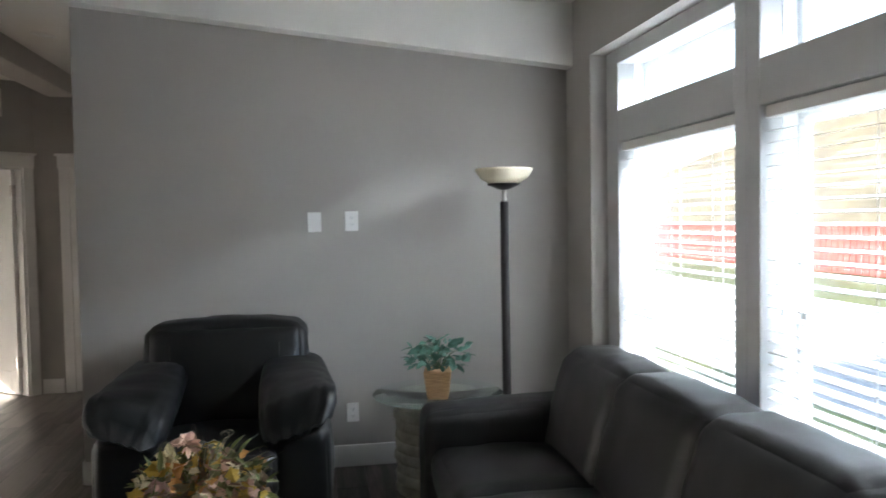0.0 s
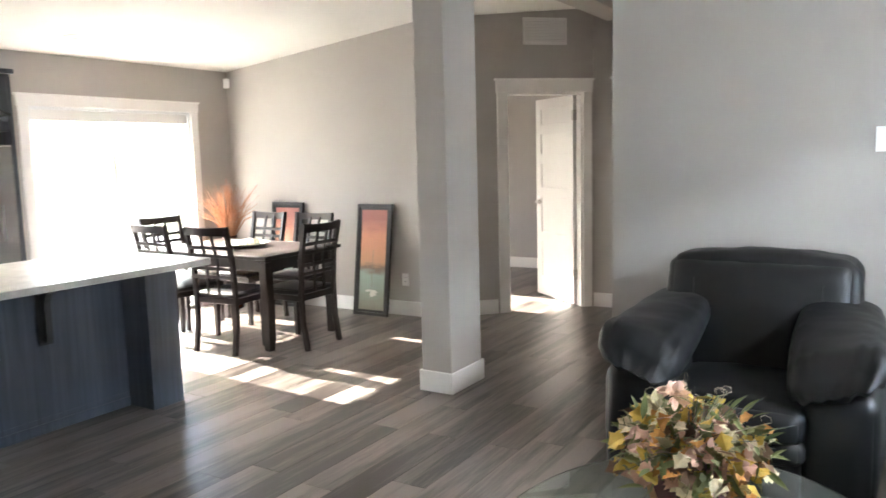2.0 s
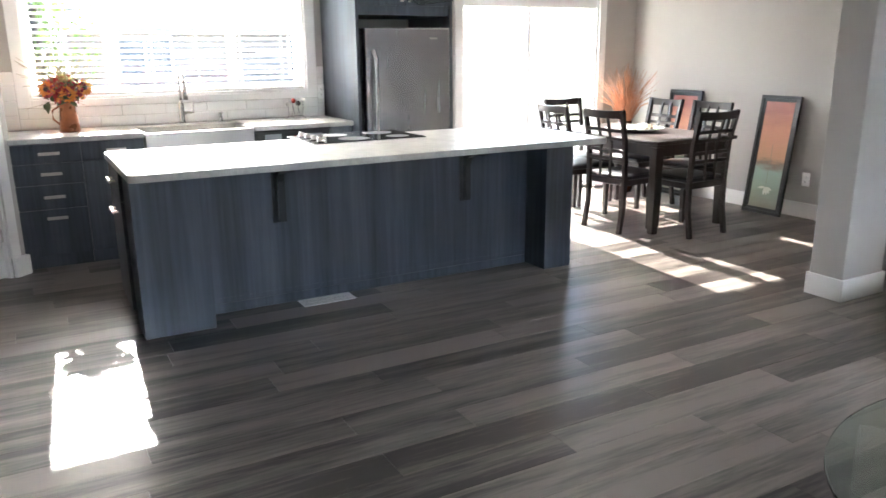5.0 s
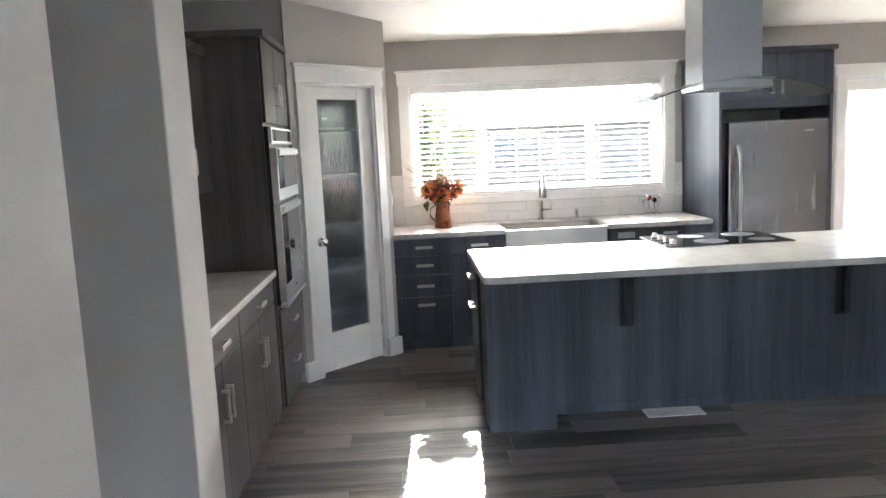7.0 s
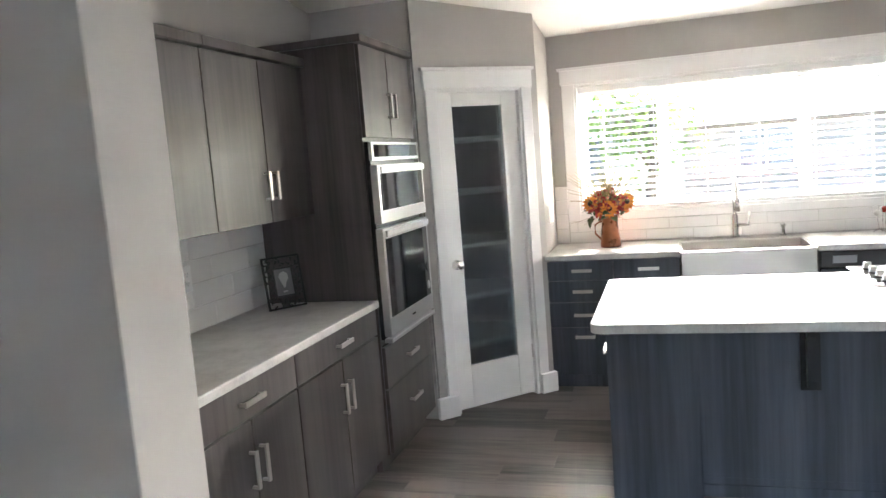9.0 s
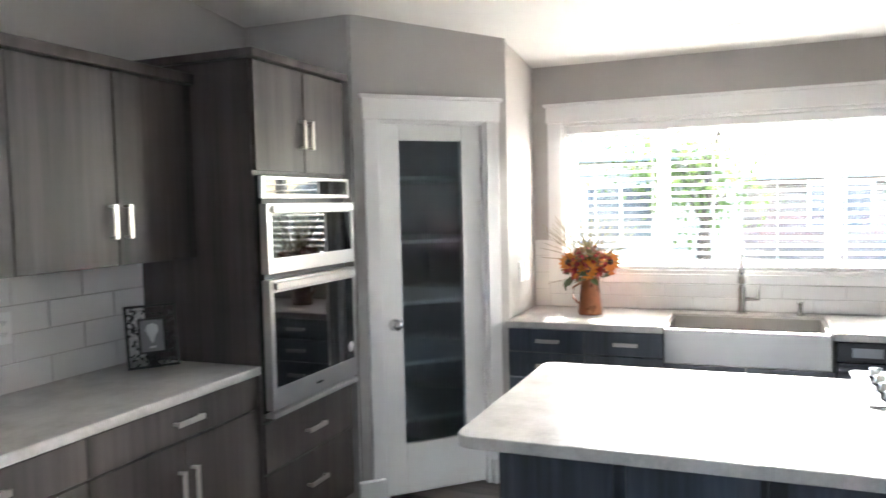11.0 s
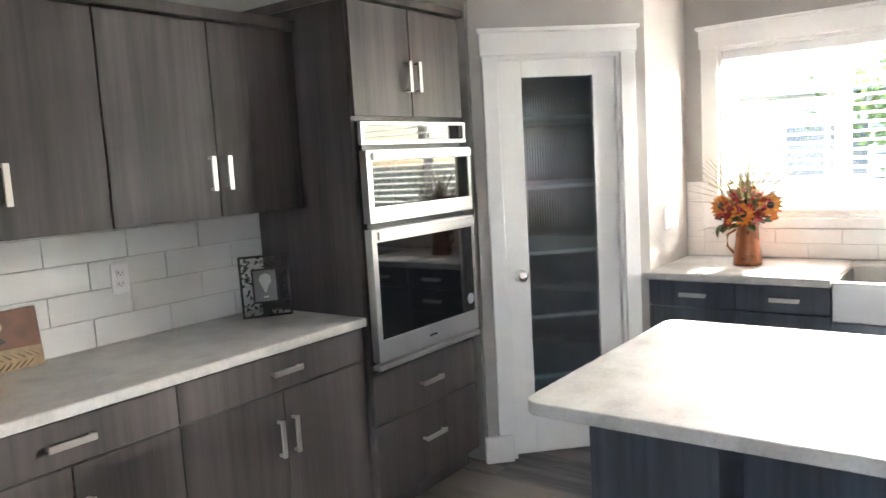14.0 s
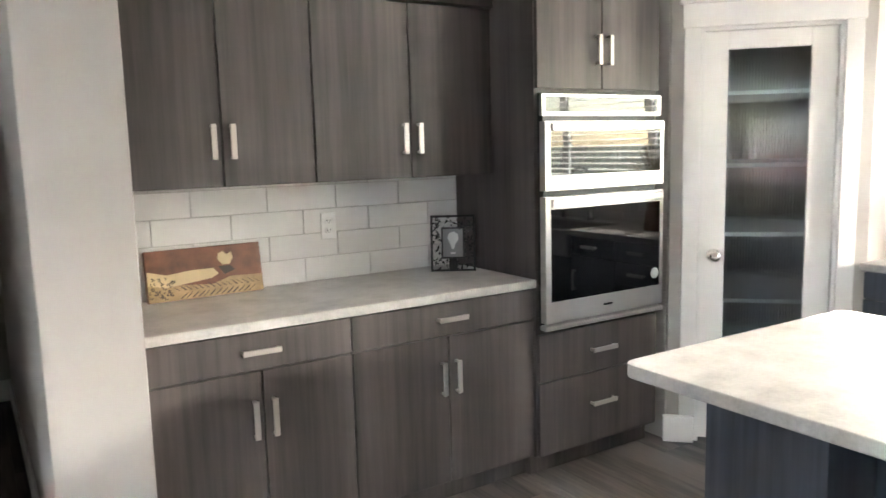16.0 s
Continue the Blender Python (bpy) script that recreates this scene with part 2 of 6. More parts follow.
    def cushion(self, x0, y0, z0, x1, y1, z1, r=0.08, puff=0.02, wrinkle=0.008, cuts=14, m=None, seed=0.0, shape=None):
        """A soft upholstered block: rounded, a little swollen and creased."""
        tmp = bmesh.new()
        bmesh.ops.create_cube(tmp, size=2.0)
        bmesh.ops.subdivide_edges(tmp, edges=tmp.edges[:], cuts=cuts, use_grid_fill=True)
        h = Vector(((x1 - x0) / 2, (y1 - y0) / 2, (z1 - z0) / 2))
        c = Vector(((x0 + x1) / 2, (y0 + y1) / 2, (z0 + z1) / 2))
        for v in tmp.verts:
            u = Vector([math.sin(k * math.pi / 2) for k in v.co])
            p = Vector((u.x * h.x, u.y * h.y, u.z * h.z))
            rr = min(r, h.x, h.y, h.z)
            core = Vector([max(-(h[i] - rr), min(h[i] - rr, p[i])) for i in range(3)])
            d = p - core
            if d.length > 1e-6:
                p = core + d.normalized() * rr if d.length > rr * 0.999 or sum(abs(k) > 0.999 for k in v.co) else p
            n3 = (u + d * 2).normalized()
            sw = (1 - u.x ** 2) * (1 - u.y ** 2) + (1 - u.x ** 2) * (1 - u.z ** 2) + (1 - u.y ** 2) * (1 - u.z ** 2)
            p += n3 * puff * min(1, sw)
            q = (p + c) * 9 + Vector((seed, seed * 2, 0))
            p += n3 * wrinkle * (noise.noise(q) + 0.5 * noise.noise(q * 2.7))
            if shape:
                p = shape(p, u)
            v.co = p + c
        for f in tmp.faces:
            f.smooth = True
        return self.take(tmp, m)

    def ob(self, name, mat, parent=None, smooth=False):
        if smooth:
            for f in self.bm.faces:
                f.smooth = True
        base = parent_place(parent)
        if base.length:
            bmesh.ops.translate(self.bm, verts=self.bm.verts[:], vec=-base)
        data = bpy.data.meshes.new(name)
        self.bm.to_mesh(data)
        self.bm.free()
        data.materials.append(mat)
        o = new(name, data)
        if parent is not None:
            o.parent = parent
        return o


def parent_place(ob):
    p = Vector((0, 0, 0))
    while ob is not None:
        p += Vector(ob.location)
        ob = ob.parent
    return p


def thing(name, base, label, category, group="", kind=""):
    e = new(name)
    e.empty_display_size = 0.1
    e.location = base
    return tagged(e, label, category, group, kind)


def structure(ob, label=""):
    return tagged(ob, label, kind="structure")


def box_ob(name, mat, parent, *a, bevel=0.0, **k):
    return Mesh().box(*a, bevel=bevel, **k).ob(name, mat, parent)


def frame_rect(axis, at0, at1, u0, u1, z0, z1, w, w_bottom=None, bevel=0.003):
    """Four bars round an opening, in a wall whose depth runs along the axis."""
    ms = Mesh()
    wb = w if w_bottom is None else w_bottom
    bars = [(u0, u1, z1 - w, z1), (u0, u0 + w, z0 + wb, z1 - w), (u1 - w, u1, z0 + wb, z1 - w)]
    if wb:
        bars.append((u0, u1, z0, z0 + wb))
    for a, b, c, d in bars:
        if axis == "x":
            ms.box(at0, a, c, at1, b, d, bevel)
        else:
            ms.box(a, at0, c, b, at1, d, bevel)
    return ms


# ---- the large structure ----
XW, YD, YA, XE, YS = -5.95, 6.87, 5.345, 1.74, 0.33
RIDGE_X, RIDGE_Z, SLOPE = -1.95, 2.835, 0.1055


def roof_z(x):
    return RIDGE_Z - SLOPE * abs(x - RIDGE_X)


def ceiling_slab(name, x0, x1):
    pts = [(x0, roof_z(x0)), (x1, roof_z(x1)), (x1, roof_z(x1) + 0.2), (x0, roof_z(x0) + 0.2)]
    return structure(Mesh().sweep(pts, -2.9, 10.3).ob(name, CEIL), "white painted sloping drywall ceiling")


ceiling_slab("ceiling_kitchen_side", -6.5, RIDGE_X)
YH = 5.22
pts = [(RIDGE_X, RIDGE_Z), (2.2, roof_z(2.2)), (2.2, 3.04), (RIDGE_X, 3.04)]
structure(Mesh().sweep(pts, YH, 10.3).ob("ceiling_passage_side", CEIL), "white painted sloping drywall ceiling with upright end")
structure(Mesh().box(RIDGE_X, -2.9, RIDGE_Z, 2.2, YH - 0.001, RIDGE_Z + 0.2).ob("ceiling_window_side", CEIL), "white painted flat drywall ceiling before the tall windows")
structure(Mesh().box(-2.165, 0.55, 2.66, -1.925, 7.96, 2.86, 0.004).ob("trim_ridge_beam", plain("beam_paint", (0.46, 0.43, 0.40), 0.6, vary=0.03)), "grey painted ceiling beam along the ridge")
TOP = 2.75

w = Mesh()
for y0, y1, z0, z1 in [(-0.6, 1.03, 0, TOP), (1.03, 3.15, 0, 1.13), (1.03, 3.15, 2.06, TOP), (3.15, 4.70, 0, TOP), (4.70, 6.36, 1.98, TOP), (6.36, 7.07, 0, TOP),
                       (7.07, 7.5, 0, TOP), (7.5, 8.4, 0, 0.95), (7.5, 8.4, 1.98, TOP), (8.4, 10.2, 0, TOP)]:
    w.box(XW - 0.16, y0, z0, XW, y1, z1)
structure(w.ob("wall_west", WALL), "grey painted wall with kitchen window and patio door")
structure(Mesh().box(XW, YD, 0, -3.42, YD + 0.12, TOP + 0.05).ob("wall_dining", WALL), "warm grey painted dining wall")


def diag(s, d, z):
    """A place on the slanted wall of the bedroom door: s metres along it, d metres out of it into the room."""
    return Vector((-3.42 + s * 0.7071 + d * 0.7071, YD + s * 0.7071 - d * 0.7071, z))


DIAG = Matrix.Translation((-3.42, YD, 0)) @ Matrix.Rotation(math.radians(45), 4, "Z")
w = Mesh()
for s0, s1, z0, z1 in [(-0.05, 0.715, 0, 2.9), (0.715, 1.47, 2.035, 2.9), (1.47, 1.60, 0, 2.9)]:
    w.box(s0, 0, z0, s1, 0.12, z1, m=DIAG)
structure(w.ob("wall_slanted", WALL), "grey painted slanted wall with bedroom door")
structure(Mesh().box(-2.36, 7.985, 0, -1.0, 8.105, 2.9).ob("wall_hall_end", WALL), "grey painted hallway end wall")
structure(Mesh().box(-1.21, YA, 0, 2.1, YA + 0.12, 2.9, 0.004).ob("wall_living", WALL), "pale grey painted living room wall")
structure(Mesh().box(-1.21, YA + 0.122, 0, -1.09, 7.983, 2.9).ob("wall_passage", WALL), "grey painted passage wall")
w = Mesh()
for y0, y1, z0, z1 in [(4.93, 5.46, 0, 2.9), (2.05, 4.93, 0, 0.42), (2.05, 4.93, 2.45, 2.9), (0.2, 2.05, 0, 2.9)]:
    w.box(XE, y0, z0, XE + 0.24, y1, z1, 0.006 if y0 > 4 else 0.0)
structure(w.ob("wall_east", WALL), "grey painted wall with tall front windows")
structure(Mesh().box(-1.17, YS - 0.12, 0, 2.0, YS, 2.9, 0.004).ob("wall_south", WALL), "grey painted living room wall")
structure(Mesh().box(-1.17, -2.57, 0, -1.05, YS - 0.122, 2.9).ob("wall_hall_east", WALL), "grey painted hallway wall")
structure(Mesh().box(-2.26, -2.57, 0, -1.97, 0.285, 2.9, 0.004).ob("wall_stub", WALL), "grey painted wall end beside the cabinets")
structure(Mesh().box(-3.2, -2.69, 0, -1.0, -2.572, 2.9).ob("wall_hall_far", WALL), "grey painted hallway far wall")
structure(Mesh().box(-6.1, -0.52, 0, -2.262, -0.40, TOP + 0.1).ob("wall_cabinets", WALL), "grey painted wall behind cabinets")
structure(Mesh().box(-4.81, -0.398, 0, -4.71, 0.225, TOP).ob("wall_pantry_side", WALL), "grey painted pantry side wall")
PAN = Matrix.Translation((-4.645, 0.175, 0)) @ Matrix.Rotation(math.radians(135), 4, "Z")
PL = 0.975
w = Mesh()
for s0, s1, z0, z1 in [(0.092, 0.22, 0, TOP), (0.22, 0.845, 2.02, TOP), (0.845, PL, 0, TOP)]:
    w.box(s0, 0, z0, s1, 0.10, z1, m=PAN)
structure(w.ob("wall_pantry_front", WALL), "grey painted slanted pantry wall")
structure(Mesh().box(-5.95, 0.75, 0, -5.35, 0.85, TOP).ob("wall_pantry_return", WALL), "grey painted pantry wall beside the counter")
structure(Mesh().box(-6.1, 10.0, 0, -1.0, 10.12, 2.9).ob("wall_bedroom", WALL), "grey painted bedroom wall")
structure(Mesh().box(-1.9, 8.107, 0, -1.8, 10.0, 2.9).ob("wall_bedroom_side", WALL), "grey painted bedroom side wall")

# the square column under the ridge beam
structure(Mesh().box(-2.345, 5.025, 0, -2.13, 5.41, 2.80, 0.004).ob("column", WALL), "grey painted square column")


def baseboard(x0, y0, x1, y1, nx, ny, h=0.135, t=0.015):
    """Skirting from one corner to another, standing out along (nx, ny)."""
    a, b = Vector((x0, y0, 0)), Vector((x1, y1, 0))
    L = (b - a).length
    ang = math.atan2(b.y - a.y, b.x - a.x)
    M = Matrix.Translation(a) @ Matrix.Rotation(ang, 4, "Z")
    side = 1 if (M.to_3x3() @ Vector((0, 1, 0))).dot(Vector((nx, ny, 0))) > 0 else -1
    ms = Mesh().box(0, 0, 0.002, L, side * t, h, 0.003, m=M)
    return structure(ms.ob("baseboard", TRIM), "white painted baseboard")


for a in [(-5.95, YD, -3.41, YD, 0, -1), (-1.21, YA, XE, YA, 0, -1), (-1.21, YA, -1.21, 7.98, -1, 0), (XW, 6.46, XW, YD, 1, 0), (XW, 4.19, XW, 4.60, 1, 0),
          (-2.345, 5.025, -2.13, 5.025, 0, -1), (-2.13, 5.01, -2.13, 5.41, 1, 0), (-2.345, 5.01, -2.345, 5.41, -1, 0), (-2.36, 5.41, -2.115, 5.41, 0, 1),
          (-2.30, 7.985, -2.12, 7.985, 0, -1), (XE, 0.4, XE, 5.33, -1, 0), (-1.17, YS, XE, YS, 0, 1), (-2.26, 0.285, -1.955, 0.285, 0, 1), (-1.97, -2.57, -1.97, 0.285, 1, 0),
          (-1.17, -2.57, -1.17, YS, -1, 0), (-3.2, -2.572, -1.0, -2.572, 0, 1), (-6, 10.0, -1.9, 10.0, 0, -1), (-3.41, YD + 0.005, -2.985, YD + 0.43, 0.7, -0.7),
          ]:
    baseboard(*a)
for s0, s1 in [(0.07, 0.216), (0.849, PL)]:
    structure(Mesh().box(s0, -0.034, 0.002, s1, -0.001, 0.135, 0.004, m=PAN).ob("baseboard", TRIM), "white painted plinth beside the pantry door")


def door_trim(name, M, s0, s1, top, d=0.0, cw=0.085, foot=0.002):
    """Casing with a wider head and a small cap, on a wall whose face is y = d of M, standing out towards -y."""
    ms = Mesh()
    for a, b in [(s0 - cw, s0 + 0.004), (s1 - 0.004, s1 + cw)]:
        ms.box(a, d - 0.018, foot, b, d + 0.001, top - 0.004, 0.003, m=M)
    ms.box(s0 - cw - 0.008, d - 0.022, top - 0.004, s1 + cw + 0.008, d + 0.001, top + 0.105, 0.003, m=M)
    ms.box(s0 - cw - 0.022, d - 0.034, top + 0.105, s1 + cw + 0.022, d + 0.001, top + 0.125, 0.003, m=M)
    ms.box(s0 - 0.001, d, 0.002, s0 + 0.02, d + 0.12, top, m=M)
    ms.box(s1 - 0.02, d, 0.002, s1 + 0.001, d + 0.12, top, m=M)
    ms.box(s0 + 0.02, d, top - 0.02, s1 - 0.02, d + 0.12, top - 0.001, m=M)
    return structure(ms.ob(name, TRIM), "white painted door casing with capped head")


door_trim("trim_bedroom_door", DIAG, 0.715, 1.47, 2.035)
door_trim("trim_pantry_door", PAN, 0.22, 0.845, 2.02, 0.0, 0.072, 0.137)


# ---- doors ----
def door_panels(M, s0, s1, z0, z1, y0, y1, rails, name, parent):
    """A door leaf with recessed panels between its rails, in the frame M (its thickness from y0 to y1)."""
    ms = Mesh()
    st = 0.10
    ms.box(s0, y0, z0, s0 + st, y1, z1, 0.002, m=M).box(s1 - st, y0, z0, s1, y1, z1, 0.002, m=M)
    edges = [z0] + rails + [z1]
    for i, z in enumerate(edges):
        h = 0.20 if i == 0 else 0.10
        a = z if i == 0 else (z - h if i == len(edges) - 1 else z - h / 2)
        ms.box(s0 + st, y0, a, s1 - st, y1, a + h, 0.002, m=M)
    ms.box(s0 + st - 0.002, y0 + 0.012, z0 + 0.1, s1 - st + 0.002, y1 - 0.012, z1 - 0.05, m=M)
    return ms.ob(name, DOORW, parent)


def lever(M, s, z, y, parent):
    ms = Mesh()
    ms.lathe([(0.0, 0), (0.028, 0.0), (0.028, 0.008), (0.012, 0.012), (0.012, 0.05), (0.0, 0.05)], seg=16, m=M @ pose(s, y, z, 90, 0, 0))
    ms.tube([(s, y - 0.045, z), (s + 0.05, y - 0.05, z), (s + 0.11, y - 0.045, z + 0.004)], 0.009, m=M)
    return ms.ob("handle", NICKEL, parent)


hinge = diag(1.45, -0.11, 0)
bed_door = thing("bedroom_door", hinge, "white panelled bedroom door standing open", "door", kind="structure")
HM = Matrix.Translation(hinge) @ Matrix.Rotation(math.radians(143), 4, "Z")
door_panels(HM, 0.0, 0.73, 0.012, 2.02, 0.0, 0.035, [0.62, 1.08, 1.42, 1.72], "leaf", bed_door)
lever(HM @ Matrix.Rotation(math.pi, 4, "Z") @ Matrix.Translation((-0.73, -0.035, 0)), 0.06, 0.98, -0.001, bed_door)
h = Mesh()
for z in (0.25, 1.78):
    h.box(-0.012, -0.01, z, 0.012, 0.045, z + 0.1, 0.002, m=HM)
h.ob("hinge", NICKEL, bed_door)

d2 = thing("door_2", (-1.7, 7.985, 0), "white painted hallway door and casing", "door", kind="structure")
Mesh().box(-2.105, 7.965, 0.002, -2.02, 7.984, 2.03, 0.003).box(-2.115, 7.96, 2.03, -1.22, 7.984, 2.14, 0.003).box(-2.135, 7.95, 2.14, -1.22, 7.984, 2.16, 0.003).ob("casing", TRIM, d2)
Mesh().box(-2.02, 7.974, 0.012, -1.222, 7.984, 2.03, 0.002).ob("leaf", DOORW, d2)

pdoor = thing("pantry_door", PAN @ Vector((0.5, 0, 0)), "white pantry door with reeded glass panel", "door", kind="structure")
ms = Mesh()
a0, a1 = 0.24, 0.825
ms.box(a0, 0.03, 0.012, a0 + 0.11, 0.065, 2.0, 0.003, m=PAN).box(a1 - 0.115, 0.03, 0.012, a1, 0.065, 2.0, 0.003, m=PAN)
ms.box(a0 + 0.11, 0.03, 1.915, a1 - 0.115, 0.065, 2.0, 0.003, m=PAN).box(a0 + 0.11, 0.03, 0.012, a1 - 0.115, 0.065, 0.285, 0.003, m=PAN)
ms.ob("leaf", DOORW, pdoor)
ms = Mesh()
g0, g1 = a0 + 0.11, a1 - 0.115
n_reed = 27
prof = []
for k in range(n_reed * 4 + 1):
    prof.append((g0 + (g1 - g0) * k / (n_reed * 4), 0.046 - 0.003 * abs(math.sin(math.pi * k / 4))))
outline = prof + [(g1, 0.052), (g0, 0.052)]
tmp = bmesh.new()
f = tmp.faces.new([tmp.verts.new((x, y, 0.285)) for x, y in outline])
r = bmesh.ops.extrude_face_region(tmp, geom=[f])
for v in r["geom"]:
    if isinstance(v, bmesh.types.BMVert):
        v.co.z = 1.915
bmesh.ops.recalc_face_normals(tmp, faces=tmp.faces[:])
ms.take(tmp, PAN)
pg = ms.ob("glass_panel", REED, pdoor)
ms = Mesh()
KM = PAN @ pose(a0 + 0.06, 0.03, 0.94, 90, 0, 0)
ms.lathe([(0.0, 0), (0.032, 0.0), (0.032, 0.006), (0.011, 0.010), (0.011, 0.03), (0.024, 0.036), (0.029, 0.05), (0.022, 0.063), (0.0, 0.066)], seg=20, m=KM)
ms.ob("knob", CHROME, pdoor)
ms = Mesh()
for z in (0.25, 1.68):
    ms.box(a1 - 0.005, 0.018, z, a1 + 0.016, 0.032, z + 0.09, 0.002, m=PAN)
ms.ob("hinge", NICKEL, pdoor)
for z in (0.33, 0.66, 1.005, 1.355, 1.715):
    s = Mesh().prism([(-5.94, 0.74), (-5.94, -0.39), (-4.78, -0.39), (-4.78, -0.05), (-5.56, 0.74)], z, z + 0.02).ob("pantry_shelf", plain("shelf_white", (0.66, 0.65, 0.63), 0.5))
    tagged(s, "white painted board shelf inside the pantry", "shelf", "pantry shelves")

# ---- kitchen window ----
WY0, WY1, WZ0, WZ1 = 1.03, 3.15, 1.13, 2.06
kw = thing("window_1", (XW, 2.09, 1.13), "wide kitchen window with white casing and blind", "window", kind="structure")
ms = Mesh()
for y0, y1 in [(WY0 - 0.085, WY0 + 0.003), (WY1 - 0.003, WY1 + 0.085)]:
    ms.box(XW - 0.001, y0, WZ0 - 0.055, XW + 0.02, y1, WZ1, 0.003)
ms.box(XW - 0.001, WY0 - 0.095, WZ1, XW + 0.024, WY1 + 0.095, WZ1 + 0.10, 0.003)
ms.box(XW - 0.001, WY0 - 0.11, WZ1 + 0.10, XW + 0.036, WY1 + 0.11, WZ1 + 0.118, 0.003)
ms.box(XW - 0.001, WY0 + 0.003, WZ0 - 0.055, XW + 0.02, WY1 - 0.003, WZ0, 0.003)
ms.ob("casing", TRIM, kw)
frame_rect("x", XW - 0.15, XW - 0.001, WY0, WY1, WZ0, WZ1, 0.02).ob("jamb", TRIM, kw)
ms = frame_rect("x", XW - 0.14, XW - 0.09, WY0 + 0.02, WY1 - 0.02, WZ0 + 0.02, WZ1 - 0.02, 0.05)
for y in (WY0 + 0.60, WY1 - 0.60):
    ms.box(XW - 0.14, y - 0.035, WZ0 + 0.07, XW - 0.09, y + 0.035, WZ1 - 0.07, 0.003)
ms.ob("sash", VINYL, kw)
p = Mesh().box(XW - 0.118, WY0 + 0.06, WZ0 + 0.06, XW - 0.112, WY1 - 0.06, WZ1 - 0.06).ob("pane", PANE, kw)
p.visible_shadow = False


def blind(parent, axis_x, y0, y1, z0, z1, tilt, pitch=0.045, width=0.048, cords=3):
    """A slatted blind hanging in an opening that faces along x; each slat is a piece of its own."""
    Mesh().box(axis_x - 0.028, y0, z1 - 0.045, axis_x + 0.028, y1, z1, 0.003).ob("headrail", SLAT, parent)
    Mesh().box(axis_x - 0.026, y0, z0, axis_x + 0.026, y1, z0 + 0.022, 0.003).ob("bottom_rail", SLAT, parent)
    base = parent_place(parent)
    sl = Mesh()
    sl.box(-width / 2, y0 + 0.004, -0.0014, width / 2, y1 - 0.004, 0.0014, m=Matrix.Rotation(math.radians(tilt), 4, "Y"))
    data = None
    z = z0 + 0.05
    while z < z1 - 0.055:
        if data is None:
            o = sl.ob("slat", SLAT)
            data = o.data
        else:
            o = new("slat", data)
        o.parent = parent
        o.location = Vector((axis_x, 0, z)) - base
        z += pitch
    cd = Mesh()
    for k in range(cords):
        y = y0 + (y1 - y0) * (k + 0.5) / cords
        for dx in (-0.024, 0.024):
            cd.box(axis_x + dx - 0.001, y - 0.0015, z0 + 0.02, axis_x + dx + 0.001, y + 0.0015, z1 - 0.04)
    cd.ob("cord", SLAT, parent)


blind(kw, XW - 0.045, WY0 + 0.025, WY1 - 0.025, WZ0 + 0.024, WZ1 - 0.022, 12, cords=6)

# ---- patio door ----
pt = thing("door_patio", (XW, 5.53, 0), "white sliding glass patio door with casing", "door", kind="structure")
PY0, PY1, PZ = 4.70, 6.36, 1.98
ms = Mesh()
for y0, y1 in [(PY0 - 0.085, PY0 + 0.003), (PY1 - 0.003, PY1 + 0.085)]:
    ms.box(XW - 0.001, y0, 0.002, XW + 0.02, y1, PZ - 0.003, 0.003)
ms.box(XW - 0.001, PY0 - 0.095, PZ - 0.003, XW + 0.024, PY1 + 0.095, PZ + 0.085, 0.003).box(XW - 0.001, PY0 - 0.11, PZ + 0.085, XW + 0.036, PY1 + 0.11, PZ + 0.10, 0.003)
ms.ob("casing", TRIM, pt)
frame_rect("x", XW - 0.15, XW - 0.002, PY0, PY1, 0.004, PZ, 0.03).ob("jamb", VINYL, pt)
Mesh().box(XW - 0.07, PY0 + 0.03, PZ - 0.12, XW - 0.01, PY1 - 0.03, PZ - 0.03, 0.004).ob("blind_headrail", SLAT, pt)
for y0, y1, x0 in [(PY0 + 0.03, 5.56, XW - 0.14), (5.50, PY1 - 0.03, XW - 0.10)]:
    pan = frame_rect("x", x0, x0 + 0.035, y0, y1, 0.034, PZ - 0.03, 0.042).ob("sliding_panel", VINYL, pt)
    g = Mesh().box(x0 + 0.015, y0 + 0.038, 0.072, x0 + 0.02, y1 - 0.038, PZ - 0.068).ob("pane", PANE, pt)
    g.visible_shadow = False
Mesh().tube([(XW - 0.065, 5.535, 0.95), (XW - 0.03, 5.535, 0.97), (XW - 0.03, 5.535, 1.17), (XW - 0.065, 5.535, 1.19)], 0.008).ob("handle", VINYL, pt)

